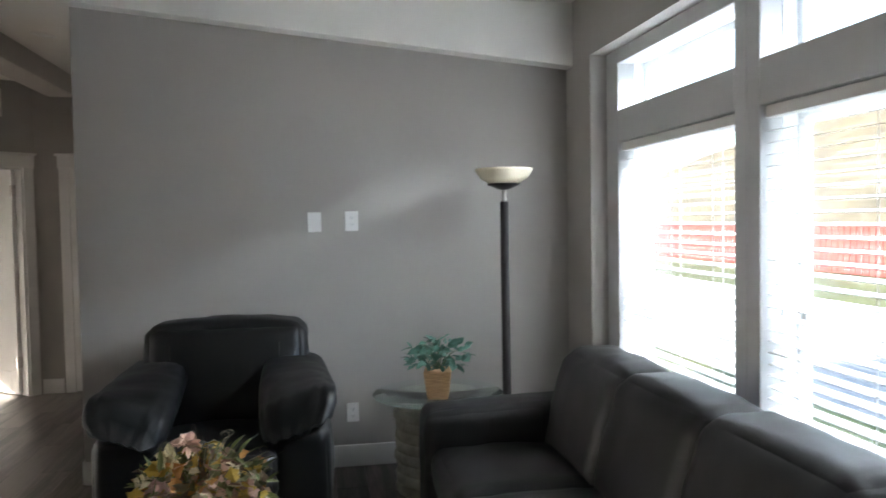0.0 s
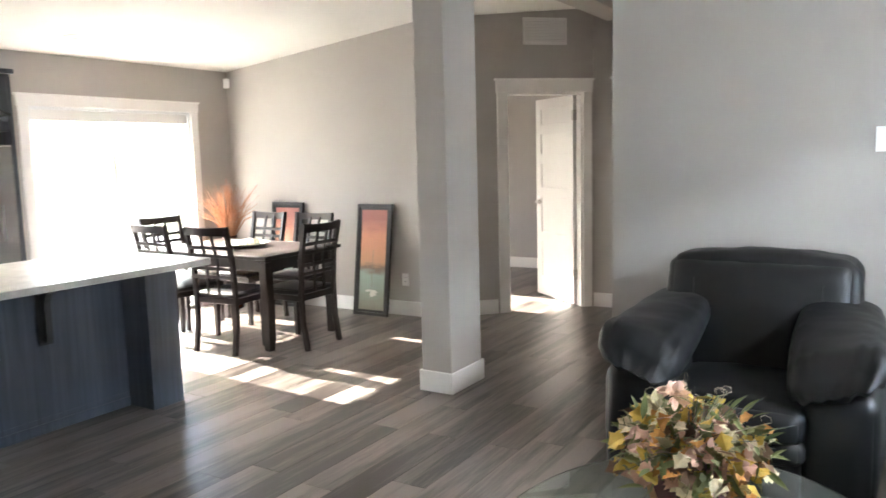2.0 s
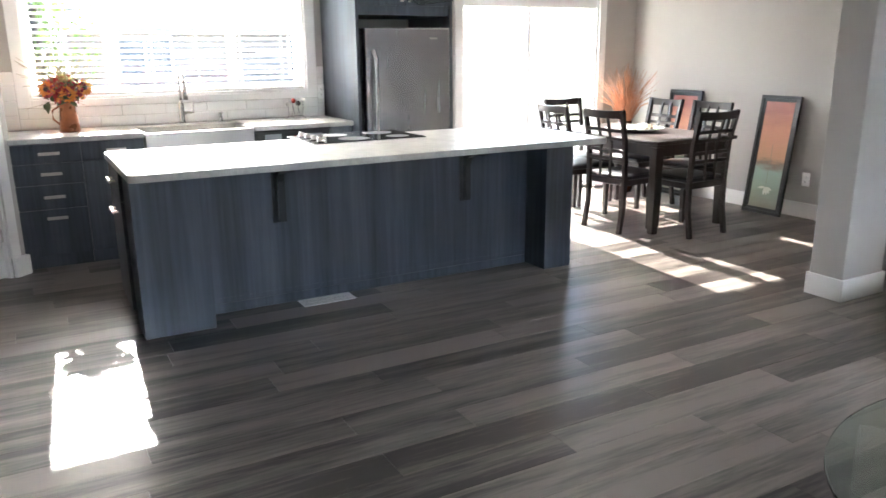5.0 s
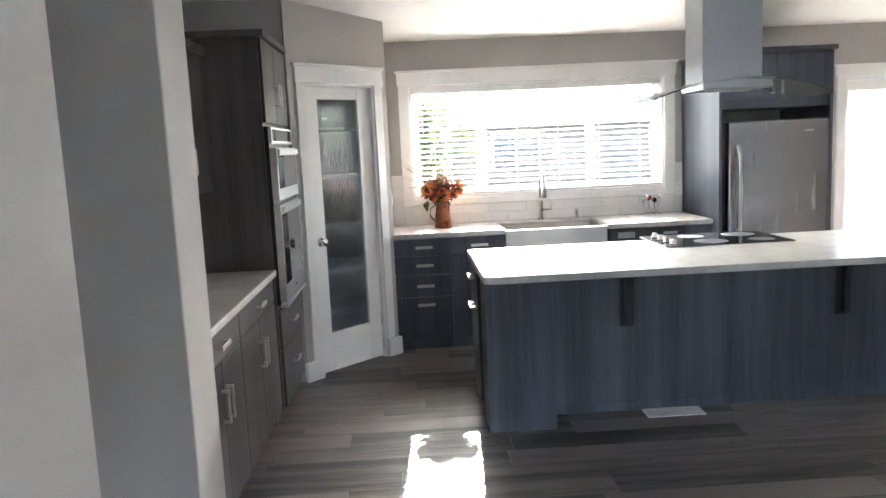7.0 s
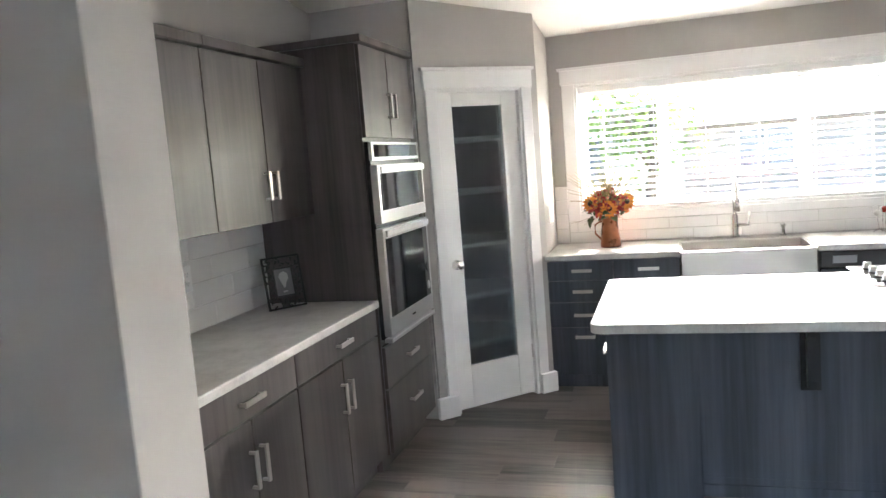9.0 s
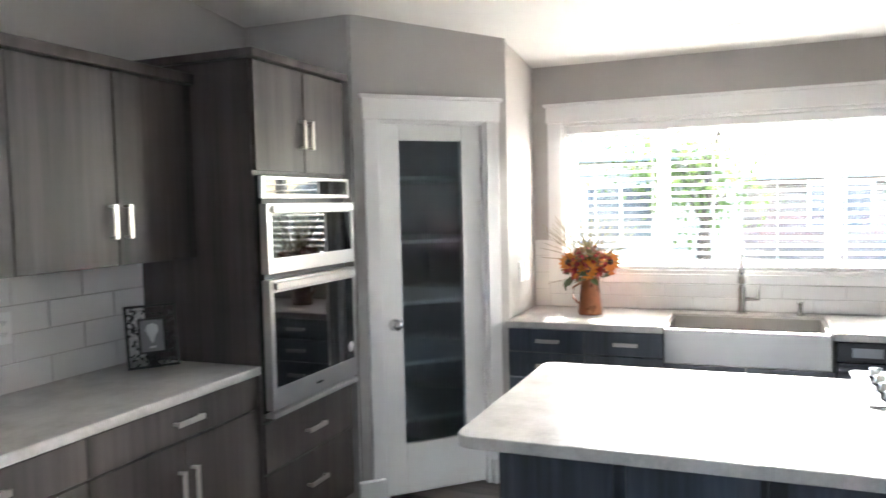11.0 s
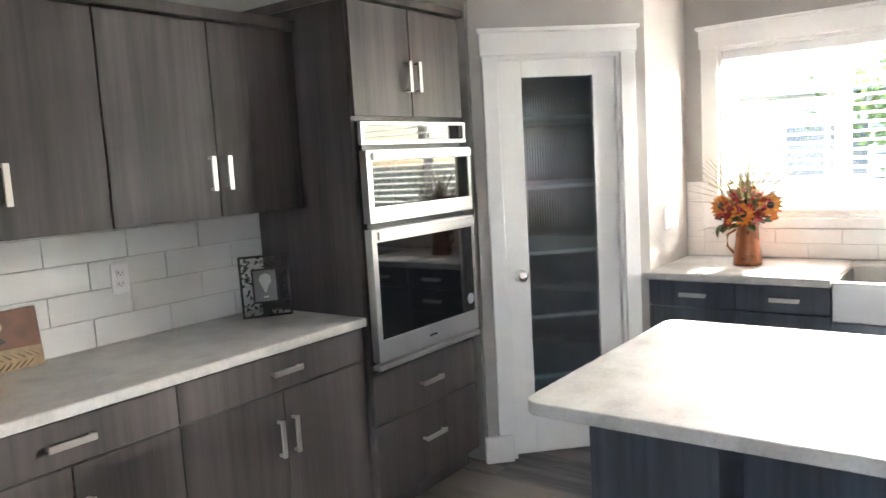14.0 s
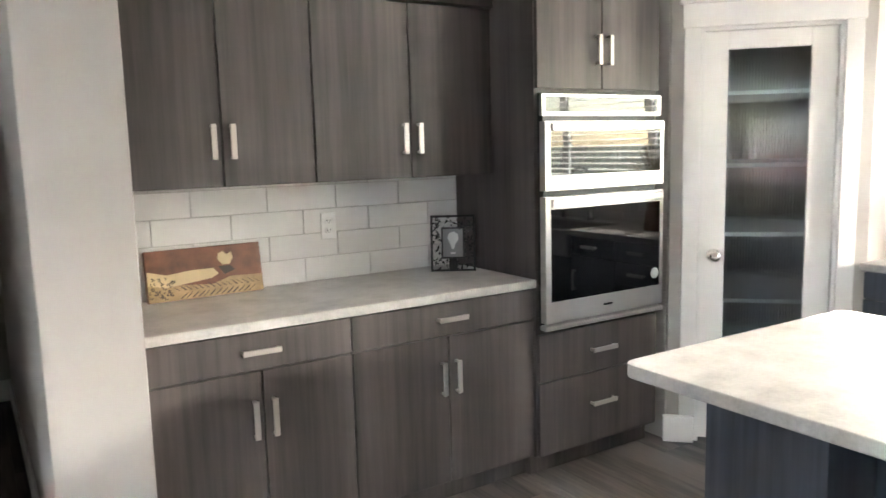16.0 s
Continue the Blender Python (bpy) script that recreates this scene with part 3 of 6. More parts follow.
# ---- front windows ----
fw = thing("window_2", (XE, 3.48, 0.42), "tall white front windows with transoms and slatted blinds", "window", kind="structure")
FX = XE + 0.10
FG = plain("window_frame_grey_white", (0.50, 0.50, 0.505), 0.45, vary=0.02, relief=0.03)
for y0, y1 in [(3.567, 4.765), (2.19, 3.388)]:
    fr = Mesh()
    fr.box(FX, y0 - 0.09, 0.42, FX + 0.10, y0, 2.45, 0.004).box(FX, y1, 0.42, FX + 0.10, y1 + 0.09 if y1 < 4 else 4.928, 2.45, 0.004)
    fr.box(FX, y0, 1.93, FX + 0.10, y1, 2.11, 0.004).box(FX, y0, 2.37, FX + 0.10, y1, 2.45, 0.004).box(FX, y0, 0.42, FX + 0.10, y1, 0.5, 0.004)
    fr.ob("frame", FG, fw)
    lin = Mesh()
    lin.box(FX + 0.101, y0 - 0.09, 0.42, FX + 0.20, y0 + 0.002, 2.45).box(FX + 0.101, y1 - 0.002, 0.42, FX + 0.20, y1 + 0.09 if y1 < 4 else 4.928, 2.45)
    lin.box(FX + 0.101, y0 + 0.002, 1.935, FX + 0.20, y1 - 0.002, 2.105).box(FX + 0.101, y0 + 0.002, 2.375, FX + 0.20, y1 - 0.002, 2.45).box(FX + 0.101, y0 + 0.002, 0.42, FX + 0.20, y1 - 0.002, 0.495)
    lin.ob("jamb", VINYL, fw)
    sash = frame_rect("x", FX + 0.16, FX + 0.19, y0 + 0.003, y1 - 0.003, 0.497, 1.933, 0.055)
    sash.box(FX + 0.16, y0 + 0.03, 1.09, FX + 0.19, y1 - 0.03, 1.13, 0.003)
    t2 = frame_rect("x", FX + 0.16, FX + 0.19, y0 + 0.003, y1 - 0.003, 2.107, 2.373, 0.04)
    sash.ob("sash", VINYL, fw), t2.ob("transom_sash", VINYL, fw)
    for z0, z1 in [(0.52, 1.91), (2.13, 2.36)]:
        g = Mesh().box(FX + 0.173, y0 + 0.04, z0, FX + 0.177, y1 - 0.04, z1).ob("pane", PANE, fw)
        g.visible_shadow = False
    blind(fw, FX + 0.045, y0 + 0.01, y1 - 0.01, 0.52, 1.925, -8, cords=3)
structure(frame_rect("x", XE + 0.301, XE + 0.35, 2.05, 4.93, 0.42, 2.45, 0.03).ob("trim_window_outer", VINYL), "white outer window trim")
bw = thing("window_3", (XW, 7.95, 0.95), "white bedroom window", "window", kind="structure")
frame_rect("x", XW - 0.12, XW - 0.05, 7.5, 8.4, 0.95, 1.98, 0.05).ob("sash", VINYL, bw)


# ---- cabinets ----
def bar_handle(parent, p0, p1, out, mat=None):
    """A flat bar pull between two points, standing out along a direction."""
    a, b, o = Vector(p0), Vector(p1), Vector(out).normalized()
    d = (b - a).normalized()
    ms = Mesh()
    s = d.cross(o)
    R = Matrix((d, s, o)).transposed().to_4x4()
    M = Matrix.Translation(a) @ R
    L = (b - a).length
    ms.box(0, -0.0105, 0.024, L, 0.0105, 0.032, 0.002, m=M)
    for u in (0.002, L - 0.012):
        ms.box(u, -0.006, 0, u + 0.010, 0.006, 0.025, 0.001, m=M)
    return ms.ob("handle", mat or NICKEL, parent)


def front_y(parent, x0, x1, z0, z1, y, handle=None, name="door"):
    """A cabinet front that faces +y, with its pull."""
    g = 0.003
    o = Mesh().box(min(x0, x1) + g, y - 0.019, z0 + g, max(x0, x1) - g, y, z1 - g, 0.0015).ob(name, LAM, parent)
    if handle:
        bar_handle(o, *handle, (0, 1, 0))
    return o


def front_x(parent, y0, y1, z0, z1, x, handle=None, name="door", mat=None):
    g = 0.003
    o = Mesh().box(x - 0.019, y0 + g, z0 + g, x, y1 - g, z1 - g, 0.0015).ob(name, mat or LAM, parent)
    if handle:
        bar_handle(o, *handle, (1, 0, 0))
    return o


HY = 0.205
for i, (x1, x0) in enumerate([(-2.265, -3.006), (-3.006, -3.884)]):
    c = thing("base_cabinet", ((x0 + x1) / 2, -0.08, 0), "dark grey-brown laminate base cabinet with drawer and doors", "cabinet", "base cabinets by the oven")
    Mesh().box(x0 + 0.001, -0.398, 0.10, x1 - 0.001, HY - 0.020, 0.876).ob("body", LAM, c)
    Mesh().box(x0 + 0.001, -0.398, 0.003, x1 - 0.001, HY - 0.07, 0.098).ob("toe_kick", LAM, c)
    mid = (-2.653, -3.438)[i]
    hx = (-2.652, -3.453)[i]
    front_y(c, x0, x1, 0.735, 0.872, HY, ((hx - 0.07, HY, 0.805), (hx + 0.07, HY, 0.805)), "drawer")
    front_y(c, mid, x1, 0.105, 0.732, HY, ((mid + 0.035, HY, 0.49), (mid + 0.035, HY, 0.63)))
    front_y(c, x0, mid, 0.105, 0.732, HY, ((mid - 0.035, HY, 0.49), (mid - 0.035, HY, 0.63)))
ct = Mesh().box(-3.886, -0.398, 0.878, -2.262, 0.228, 0.915, 0.006, seg=2).ob("countertop", COUNTER)
tagged(ct, "mottled light grey laminate countertop by the oven", "countertop")
UY = -0.079
for i, (x1, x0) in enumerate([(-2.262, -3.016), (-3.016, -3.884)]):
    c = thing("wall_cabinet", ((x0 + x1) / 2, -0.25, 1.365), "dark grey-brown laminate upper cabinet with two doors", "cabinet", "upper cabinets")
    Mesh().box(x0 + 0.001, -0.398, 1.368, x1 - 0.001, UY - 0.020, 2.10).ob("body", LAM, c)
    mid = (-2.648, -3.456)[i]
    front_y(c, mid, x1, 1.366, 2.10, UY, ((mid + 0.036, UY, 1.47), (mid + 0.036, UY, 1.60)))
    front_y(c, x0, mid, 1.366, 2.10, UY, ((mid - 0.036, UY, 1.47), (mid - 0.036, UY, 1.60)))
    Mesh().box(x0, -0.398, 2.102, x1, UY + 0.022, 2.145, 0.003).ob("crown", LAM, c)

TX0, TX1, TY = -4.632, -3.888, 0.235
tw = thing("oven_tower_cabinet", (-4.26, -0.08, 0), "tall dark laminate oven cabinet with drawers", "cabinet")
ms = Mesh().box(TX0, -0.398, 0.10, TX0 + 0.02, TY - 0.021, 2.19).box(TX1 - 0.02, -0.398, 0.10, TX1, TY - 0.021, 2.19).box(TX0 + 0.02, -0.398, 0.10, TX1 - 0.02, -0.38, 2.19)
for z in (0.10, 0.672, 1.715, 2.17):
    ms.box(TX0 + 0.02, -0.38, z, TX1 - 0.02, TY - 0.021, z + 0.018)
ms.ob("body", LAM, tw)
Mesh().box(TX0, -0.398, 0.003, TX1, TY - 0.07, 0.098).ob("toe_kick", LAM, tw)
Mesh().box(TX0 - 0.02, -0.398, 2.192, TX1 + 0.02, TY + 0.02, 2.228, 0.003).ob("crown", LAM, tw)
front_y(tw, TX0, -4.262, 1.728, 2.188, TY, ((-4.295, TY, 1.835), (-4.295, TY, 1.965)))
front_y(tw, -4.262, TX1, 1.728, 2.188, TY, ((-4.229, TY, 1.835), (-4.229, TY, 1.965)))
front_y(tw, TX0, TX1, 0.447, 0.668, TY, ((-4.34, TY, 0.555), (-4.19, TY, 0.555)), "drawer")
front_y(tw, TX0, TX1, 0.105, 0.445, TY, ((-4.34, TY, 0.30), (-4.19, TY, 0.30)), "drawer")

ov = thing("wall_oven", (-4.26, 0.0, 0.70), "stainless steel double wall oven with black glass", "oven")
X0, X1, OY = -4.622, -3.898, 0.236
Mesh().box(X0 + 0.02, -0.36, 0.70, X1 - 0.02, OY - 0.0, 1.71).ob("body", BLACK, ov)


def steel_door(x0, x1, z0, z1, y0, y1, gx0, gx1, gz0, gz1, name):
    d = Mesh()
    for a, b, c, e in [(x0, x1, z0, gz0), (x0, x1, gz1, z1), (x0, gx0, gz0, gz1), (gx1, x1, gz0, gz1)]:
        d.box(a, y0, c, b, y1, e, 0.0015)
    o = d.ob(name, STEEL, ov)
    Mesh().box(gx0 - 0.001, y0 + 0.003, gz0 - 0.001, gx1 + 0.001, y1 - 0.003, gz1 + 0.001).ob("glass", BLACKG, o)
    return o


steel_door(X0, X1, 1.615, 1.708, OY + 0.001, OY + 0.02, X0 + 0.02, X1 - 0.02, 1.632, 1.695, "control_panel")
steel_door(X0, X1, 1.298, 1.592, OY + 0.002, OY + 0.04, X0 + 0.022, X1 - 0.03, 1.362, 1.548, "microwave_door")
steel_door(X0, X1, 0.722, 1.272, OY + 0.002, OY + 0.04, X0 + 0.02, X1 - 0.03, 0.815, 1.218, "oven_door")
for z in (1.568, 1.245):
    Mesh().box(X0 + 0.012, OY + 0.041, z - 0.017, X1 - 0.03, OY + 0.056, z + 0.017, 0.004).ob("handle", STEEL, ov)
Mesh().box(X0 - 0.004, OY + 0.001, 0.690, X1 + 0.004, OY + 0.045, 0.712, 0.003).ob("lower_trim", STEEL, ov)
Mesh().box(-4.29, OY + 0.0405, 0.763, -4.235, OY + 0.0415, 0.772).ob("badge", STEELD, ov)
stk = Mesh().lathe([(0, 0), (0.026, 0), (0.026, 0.001), (0, 0.001)], seg=24, m=pose(-4.57, OY + 0.0375, 0.875, -90, 0, 0)).ob("sticker", plain("sticker_grey", (0.5, 0.5, 0.5), 0.4, relief=0.0), ov)

# backsplash behind the oven-side counter
TILES = []


def tiles_y(y, x0, x1, z0, z1, tw_, th, parent, shift0=0.0):
    """Running-bond tiles on a wall that faces +y."""
    row, z = 0, z0
    while z < z1 - 0.005:
        zz = min(z + th, z1)
        x = x1 + shift0 + (tw_ / 2 if row % 2 else 0)
        while x > x0:
            a, b = max(x - tw_, x0), min(x, x1)
            if b - a > 0.01:
                TILES.append((parent, (a + 0.0015, y, z + 0.0015, b - 0.0015, y + 0.008, zz - 0.0015)))
            x -= tw_
        z, row = z + th, row + 1


def tiles_x(x, y0, y1, z0, z1, tw_, th, parent, shift0=0.0):
    row, z = 0, z0
    while z < z1 - 0.005:
        zz = min(z + th, z1)
        y = y0 - shift0 - (tw_ / 2 if row % 2 else 0)
        while y < y1:
            a, b = max(y, y0), min(y + tw_, y1)
            if b - a > 0.01:
                TILES.append((parent, (x, a + 0.0015, z + 0.0015, x + 0.008, b - 0.0015, zz - 0.0015)))
            y += tw_
        z, row = z + th, row + 1


bs = structure(Mesh().box(-3.886, -0.399, 0.916, -2.262, -0.394, 1.366).ob("trim_backsplash_hutch", GROUT), "white subway tile backsplash over the counter")
tiles_y(-0.394, -3.886, -2.262, 0.918, 1.364, 0.3205, 0.1065, bs, 0.15)
bk = structure(Mesh().box(XW + 0.001, 0.852, 0.916, XW + 0.005, 0.943, 1.335).box(XW + 0.001, 0.943, 0.916, XW + 0.005, 3.237, 1.073).box(XW + 0.001, 3.237, 0.916, XW + 0.005, 3.298, 1.335).ob("trim_backsplash_sink", GROUT), "white subway tile backsplash under the window")
tiles_x(XW + 0.005, 0.852, 0.944, 0.918, 1.335, 0.32, 0.1065, bk, 0.2)
tiles_x(XW + 0.005, 0.946, 3.236, 0.918, 1.072, 0.32, 0.0775, bk, 0.1)
tiles_x(XW + 0.005, 3.238, 3.297, 0.918, 1.335, 0.32, 0.1065, bk, 0.2)

# ---- sink run ----
KX = -5.325
for y0, y1, kind in [(0.856, 1.285, 4), (1.285, 1.70, 2)]:
    c = thing("sink_run_cabinet", (-5.63, (y0 + y1) / 2, 0), "dark blue-grey laminate drawer cabinet under the window", "cabinet", "sink run cabinets")
    Mesh().box(XW + 0.002, y0 + 0.001, 0.10, KX - 0.020, y1 - 0.001, 0.876).ob("body", LAMB, c)
    Mesh().box(XW + 0.002, y0 + 0.001, 0.003, KX - 0.07, y1 - 0.001, 0.098).ob("toe_kick", LAMB, c)
    ym = (y0 + y1) / 2 + 0.015
    zs = [(0.745, 0.872), (0.60, 0.742), (0.43, 0.597), (0.105, 0.427)] if kind == 4 else [(0.745, 0.872), (0.105, 0.742)]
    for k, (z0, z1) in enumerate(zs):
        zc = z1 - 0.06 if kind == 4 and k == 3 else (z0 + z1) / 2
        hd = ((KX, ym - 0.065, zc), (KX, ym + 0.065, zc)) if not (kind == 2 and k) else ((KX, y1 - 0.05, 0.5), (KX, y1 - 0.05, 0.64))
        front_x(c, y0, y1, z0, z1, KX, hd, "drawer" if not (kind == 2 and k) else "door", mat=LAMB)
c = thing("sink_cabinet", (-5.63, 2.09, 0), "dark blue-grey laminate sink base cabinet", "cabinet", "sink run cabinets")
Mesh().box(XW + 0.002, 1.701, 0.10, KX - 0.02, 2.499, 0.655).ob("body", LAMB, c)
Mesh().box(XW + 0.002, 1.701, 0.003, KX - 0.07, 2.499, 0.098).ob("toe_kick", LAMB, c)
front_x(c, 1.70, 2.10, 0.105, 0.72, KX, ((KX, 2.06, 0.5), (KX, 2.06, 0.64)), mat=LAMB)
front_x(c, 2.10, 2.50, 0.105, 0.72, KX, ((KX, 2.14, 0.5), (KX, 2.14, 0.64)), mat=LAMB)
sk = thing("farmhouse_sink", (-5.6, 2.095, 0.73), "stainless steel apron-front farmhouse sink", "sink")
ms = Mesh()
ms.box(KX - 0.012, 1.705, 0.725, KX + 0.03, 2.485, 0.905, 0.006, seg=2)
ms.box(-5.80, 1.705, 0.70, -5.785, 2.485, 0.905).box(-5.785, 1.705, 0.70, KX - 0.012, 1.72, 0.905).box(-5.785, 2.47, 0.70, KX - 0.012, 2.485, 0.905).box(-5.785, 1.72, 0.70, KX - 0.012, 2.47, 0.712)
ms.ob("basin", plain("sink_steel", (0.33, 0.315, 0.295), 0.33, 1.0, vary=0.04, scale=2, relief=0.0), sk)
fa = thing("kitchen_faucet", (-5.87, 2.075, 0.916), "tall chrome pull-down kitchen faucet", "faucet")
ms = Mesh().lathe([(0.0, 0.916), (0.03, 0.916), (0.03, 0.93), (0.023, 0.94), (0.023, 1.06), (0.014, 1.08), (0.014, 1.10), (0.0, 1.10)], -5.87, 2.075)
arc = [(-5.87, 2.075, 1.09)] + [(-5.87 + 0.10 - 0.10 * math.cos(a), 2.075, 1.22 + 0.10 * math.sin(a)) for a in [k * math.pi / 9 for k in range(10)]] + [(-5.67, 2.075, 1.20)]
ms.tube(arc, 0.012, 10).tube([(-5.67, 2.075, 1.235), (-5.67, 2.075, 1.11)], [0.015, 0.021], 12)
ms.tube([(-5.87, 2.075, 1.0), (-5.865, 2.16, 1.0), (-5.865, 2.168, 1.09)], [0.014, 0.012, 0.006])
ms.ob("body", CHROME, fa)
so = thing("soap_pump", (-5.86, 2.375, 0.916), "small chrome soap dispenser", "soap pump")
Mesh().lathe([(0, 0.916), (0.02, 0.916), (0.02, 0.925), (0.012, 0.93), (0.012, 0.975), (0.016, 0.98), (0.016, 0.995), (0, 0.995)], -5.86, 2.375, 14).tube([(-5.86, 2.375, 0.99), (-5.82, 2.375, 0.985)], 0.005).ob("pump", CHROME, so)
dw = thing("dishwasher", (-5.63, 2.79, 0), "black built-in dishwasher under the counter", "dishwasher")
Mesh().box(XW + 0.01, 2.503, 0.10, KX - 0.02, 3.098, 0.874).box(XW + 0.01, 2.503, 0.003, KX - 0.07, 3.098, 0.099).ob("body", BLACK, dw)
Mesh().box(KX - 0.019, 2.505, 0.105, KX, 3.096, 0.77, 0.003).ob("door", BLACKG, dw)
Mesh().box(KX - 0.019, 2.505, 0.775, KX + 0.012, 3.096, 0.872, 0.004).ob("control_panel", BLACK, dw)
BGREY = plain("button_grey", (0.25, 0.26, 0.28), 0.4)
Mesh().box(KX + 0.0122, 2.57, 0.80, KX + 0.0135, 2.70, 0.845).ob("display", BGREY, dw)
Mesh().box(KX + 0.0122, 2.92, 0.815, KX + 0.0135, 3.03, 0.835).ob("button_strip", BGREY, dw)
c = thing("filler_cabinet", (-5.63, 3.2, 0), "narrow dark laminate filler cabinet", "cabinet", "sink run cabinets")
Mesh().box(XW + 0.002, 3.101, 0.003, KX, 3.296, 0.876, 0.001).ob("body", LAMB, c)
ms = Mesh()
ms.box(XW + 0.001, 0.852, 0.878, -5.29, 1.703, 0.915, 0.005).box(XW + 0.001, 1.703, 0.878, -5.801, 2.487, 0.915, 0.003).box(XW + 0.001, 2.487, 0.878, -5.29, 3.298, 0.915, 0.005)
tagged(ms.ob("sink_countertop", COUNTER), "light grey mottled countertop beneath the window", "countertop")

# ---- fridge and its surround ----
fs = thing("fridge_surround", (-5.57, 3.75, 0), "dark laminate fridge surround with cabinet above", "cabinet")
Mesh().box(XW + 0.002, 3.30, 0.003, -5.19, 3.325, 2.13, 0.001).ob("side_panel", LAMB, fs)
Mesh().box(XW + 0.002, 4.135, 0.003, -5.19, 4.16, 2.13, 0.001).ob("side_panel", LAMB, fs)
Mesh().box(XW + 0.002, 3.326, 1.73, -5.215, 4.134, 2.13).ob("body", LAMB, fs)
Mesh().box(XW + 0.002, 3.28, 2.132, -5.165, 4.18, 2.165, 0.003).ob("crown", LAMB, fs)
front_x(fs, 3.326, 3.73, 1.80, 2.125, -5.193, ((-5.193, 3.695, 1.83), (-5.193, 3.695, 1.94)), mat=LAMB)
front_x(fs, 3.73, 4.134, 1.80, 2.125, -5.193, ((-5.193, 3.765, 1.83), (-5.193, 3.765, 1.94)), mat=LAMB)
fg = thing("refrigerator", (-5.5, 3.74, 0), "stainless steel bottom-freezer refrigerator", "refrigerator")
Mesh().box(-5.92, 3.365, 0.02, -5.235, 4.115, 1.63, 0.005).ob("body", plain("fridge_side", (0.10, 0.10, 0.105), 0.5), fg)
Mesh().box(-5.23, 3.362, 0.68, -5.165, 4.118, 1.635, 0.012, seg=3).ob("door", STEELD, fg)
Mesh().box(-5.23, 3.362, 0.06, -5.165, 4.118, 0.67, 0.012, seg=3).ob("freezer_drawer", STEELD, fg)
Mesh().tube([(-5.165, 3.43, 0.80), (-5.115, 3.43, 0.86), (-5.105, 3.43, 1.13), (-5.115, 3.43, 1.40), (-5.165, 3.43, 1.46)], 0.014, 10).ob("handle", STEEL, fg)
Mesh().tube([(-5.165, 3.45, 0.58), (-5.11, 3.47, 0.58), (-5.105, 3.74, 0.58), (-5.11, 4.01, 0.58), (-5.165, 4.03, 0.58)], 0.012, 10).ob("handle", STEEL, fg)
Mesh().box(-5.1648, 3.93, 1.545, -5.1635, 4.0, 1.56).ob("badge", CHROME, fg)

# ---- island ----
il = thing("kitchen_island", (-3.9, 2.76, 0), "dark blue-grey laminate kitchen island with light top", "island")


def rounded(x0, y0, x1, y1, r, seg=6):
    pts = []
    for cx, cy, a0 in [(x1 - r, y1 - r, 0), (x0 + r, y1 - r, 90), (x0 + r, y0 + r, 180), (x1 - r, y0 + r, 270)]:
        for k in range(seg + 1):
            a = math.radians(a0 + 90 * k / seg)
            pts.append((cx + r * math.cos(a), cy + r * math.sin(a)))
    return pts


Mesh().prism(rounded(-4.305, 1.335, -3.255, 4.19, 0.05), 0.878, 0.915, 0.004).ob("top", COUNTER, il)
Mesh().box(-4.27, 1.37, 0.09, -3.80, 4.158, 0.877, 0.001).box(-4.21, 1.40, 0.003, -3.80, 4.14, 0.09).ob("body", LAMB, il)
Mesh().box(-3.799, 1.368, 0.003, -3.57, 1.735, 0.877, 0.0015).ob("end_block", LAMB, il)
Mesh().box(-3.799, 3.94, 0.003, -3.57, 4.16, 0.877, 0.0015).ob("end_block", LAMB, il)
Mesh().box(-3.7985, 1.737, 0.003, -3.790, 3.938, 0.06, 0.001).ob("kick_strip", LAMB, il)
g = 0.002
for z0, z1, hz in [(0.70, 0.872, 0.79), (0.10, 0.696, 0.62)]:
    o = Mesh().box(-4.26, 1.349, z0, -3.82, 1.3675, z1, 0.0015).ob("front", LAMB, il)
    bar_handle(o, (-4.11, 1.349, hz), (-3.97, 1.349, hz), (0, -1, 0))
for k in range(4):
    y0 = 1.39 + k * 0.69
    o = Mesh().box(-4.289, y0 + g, 0.10, -4.271, y0 + 0.69 - g, 0.872, 0.0015).ob("front", LAMB, il)
    bar_handle(o, (-4.289, y0 + 0.27, 0.80), (-4.289, y0 + 0.41, 0.80), (-1, 0, 0))
for y in (2.19, 3.44):
    o = Mesh()
    pts = [(-3.789, 0.52), (-3.745, 0.52), (-3.74, 0.55), (-3.742, 0.74), (-3.715, 0.79), (-3.66, 0.815), (-3.58, 0.82), (-3.53, 0.825), (-3.52, 0.835), (-3.52, 0.876), (-3.789, 0.876)]
    o.sweep(pts, y - 0.018, y + 0.018)
    o.box(-3.7895, y - 0.04, 0.50, -3.78, y + 0.04, 0.876, 0.001)
    tagged(o.ob("bracket", BLACK, il), "black counter bracket")
ck = thing("cooktop", (-4.16, 2.845, 0.916), "black glass cooktop with chrome knobs on the island", "cooktop")
Mesh().prism(rounded(-4.43, 2.465, -3.905, 3.225, 0.012, 3), 0.9155, 0.923, 0.002).ob("glass", BLACKG, ck)
Mesh().prism(rounded(-4.434, 2.461, -3.901, 3.229, 0.014, 3), 0.9153, 0.919, 0.001).ob("rim", STEEL, ck)
for k in range(4):
    Mesh().lathe([(0, 0.923), (0.024, 0.923), (0.024, 0.928), (0.019, 0.932), (0.018, 0.952), (0.0, 0.953)], -4.34 + k * 0.115, 2.535, 16).ob("knob", CHROME, ck)
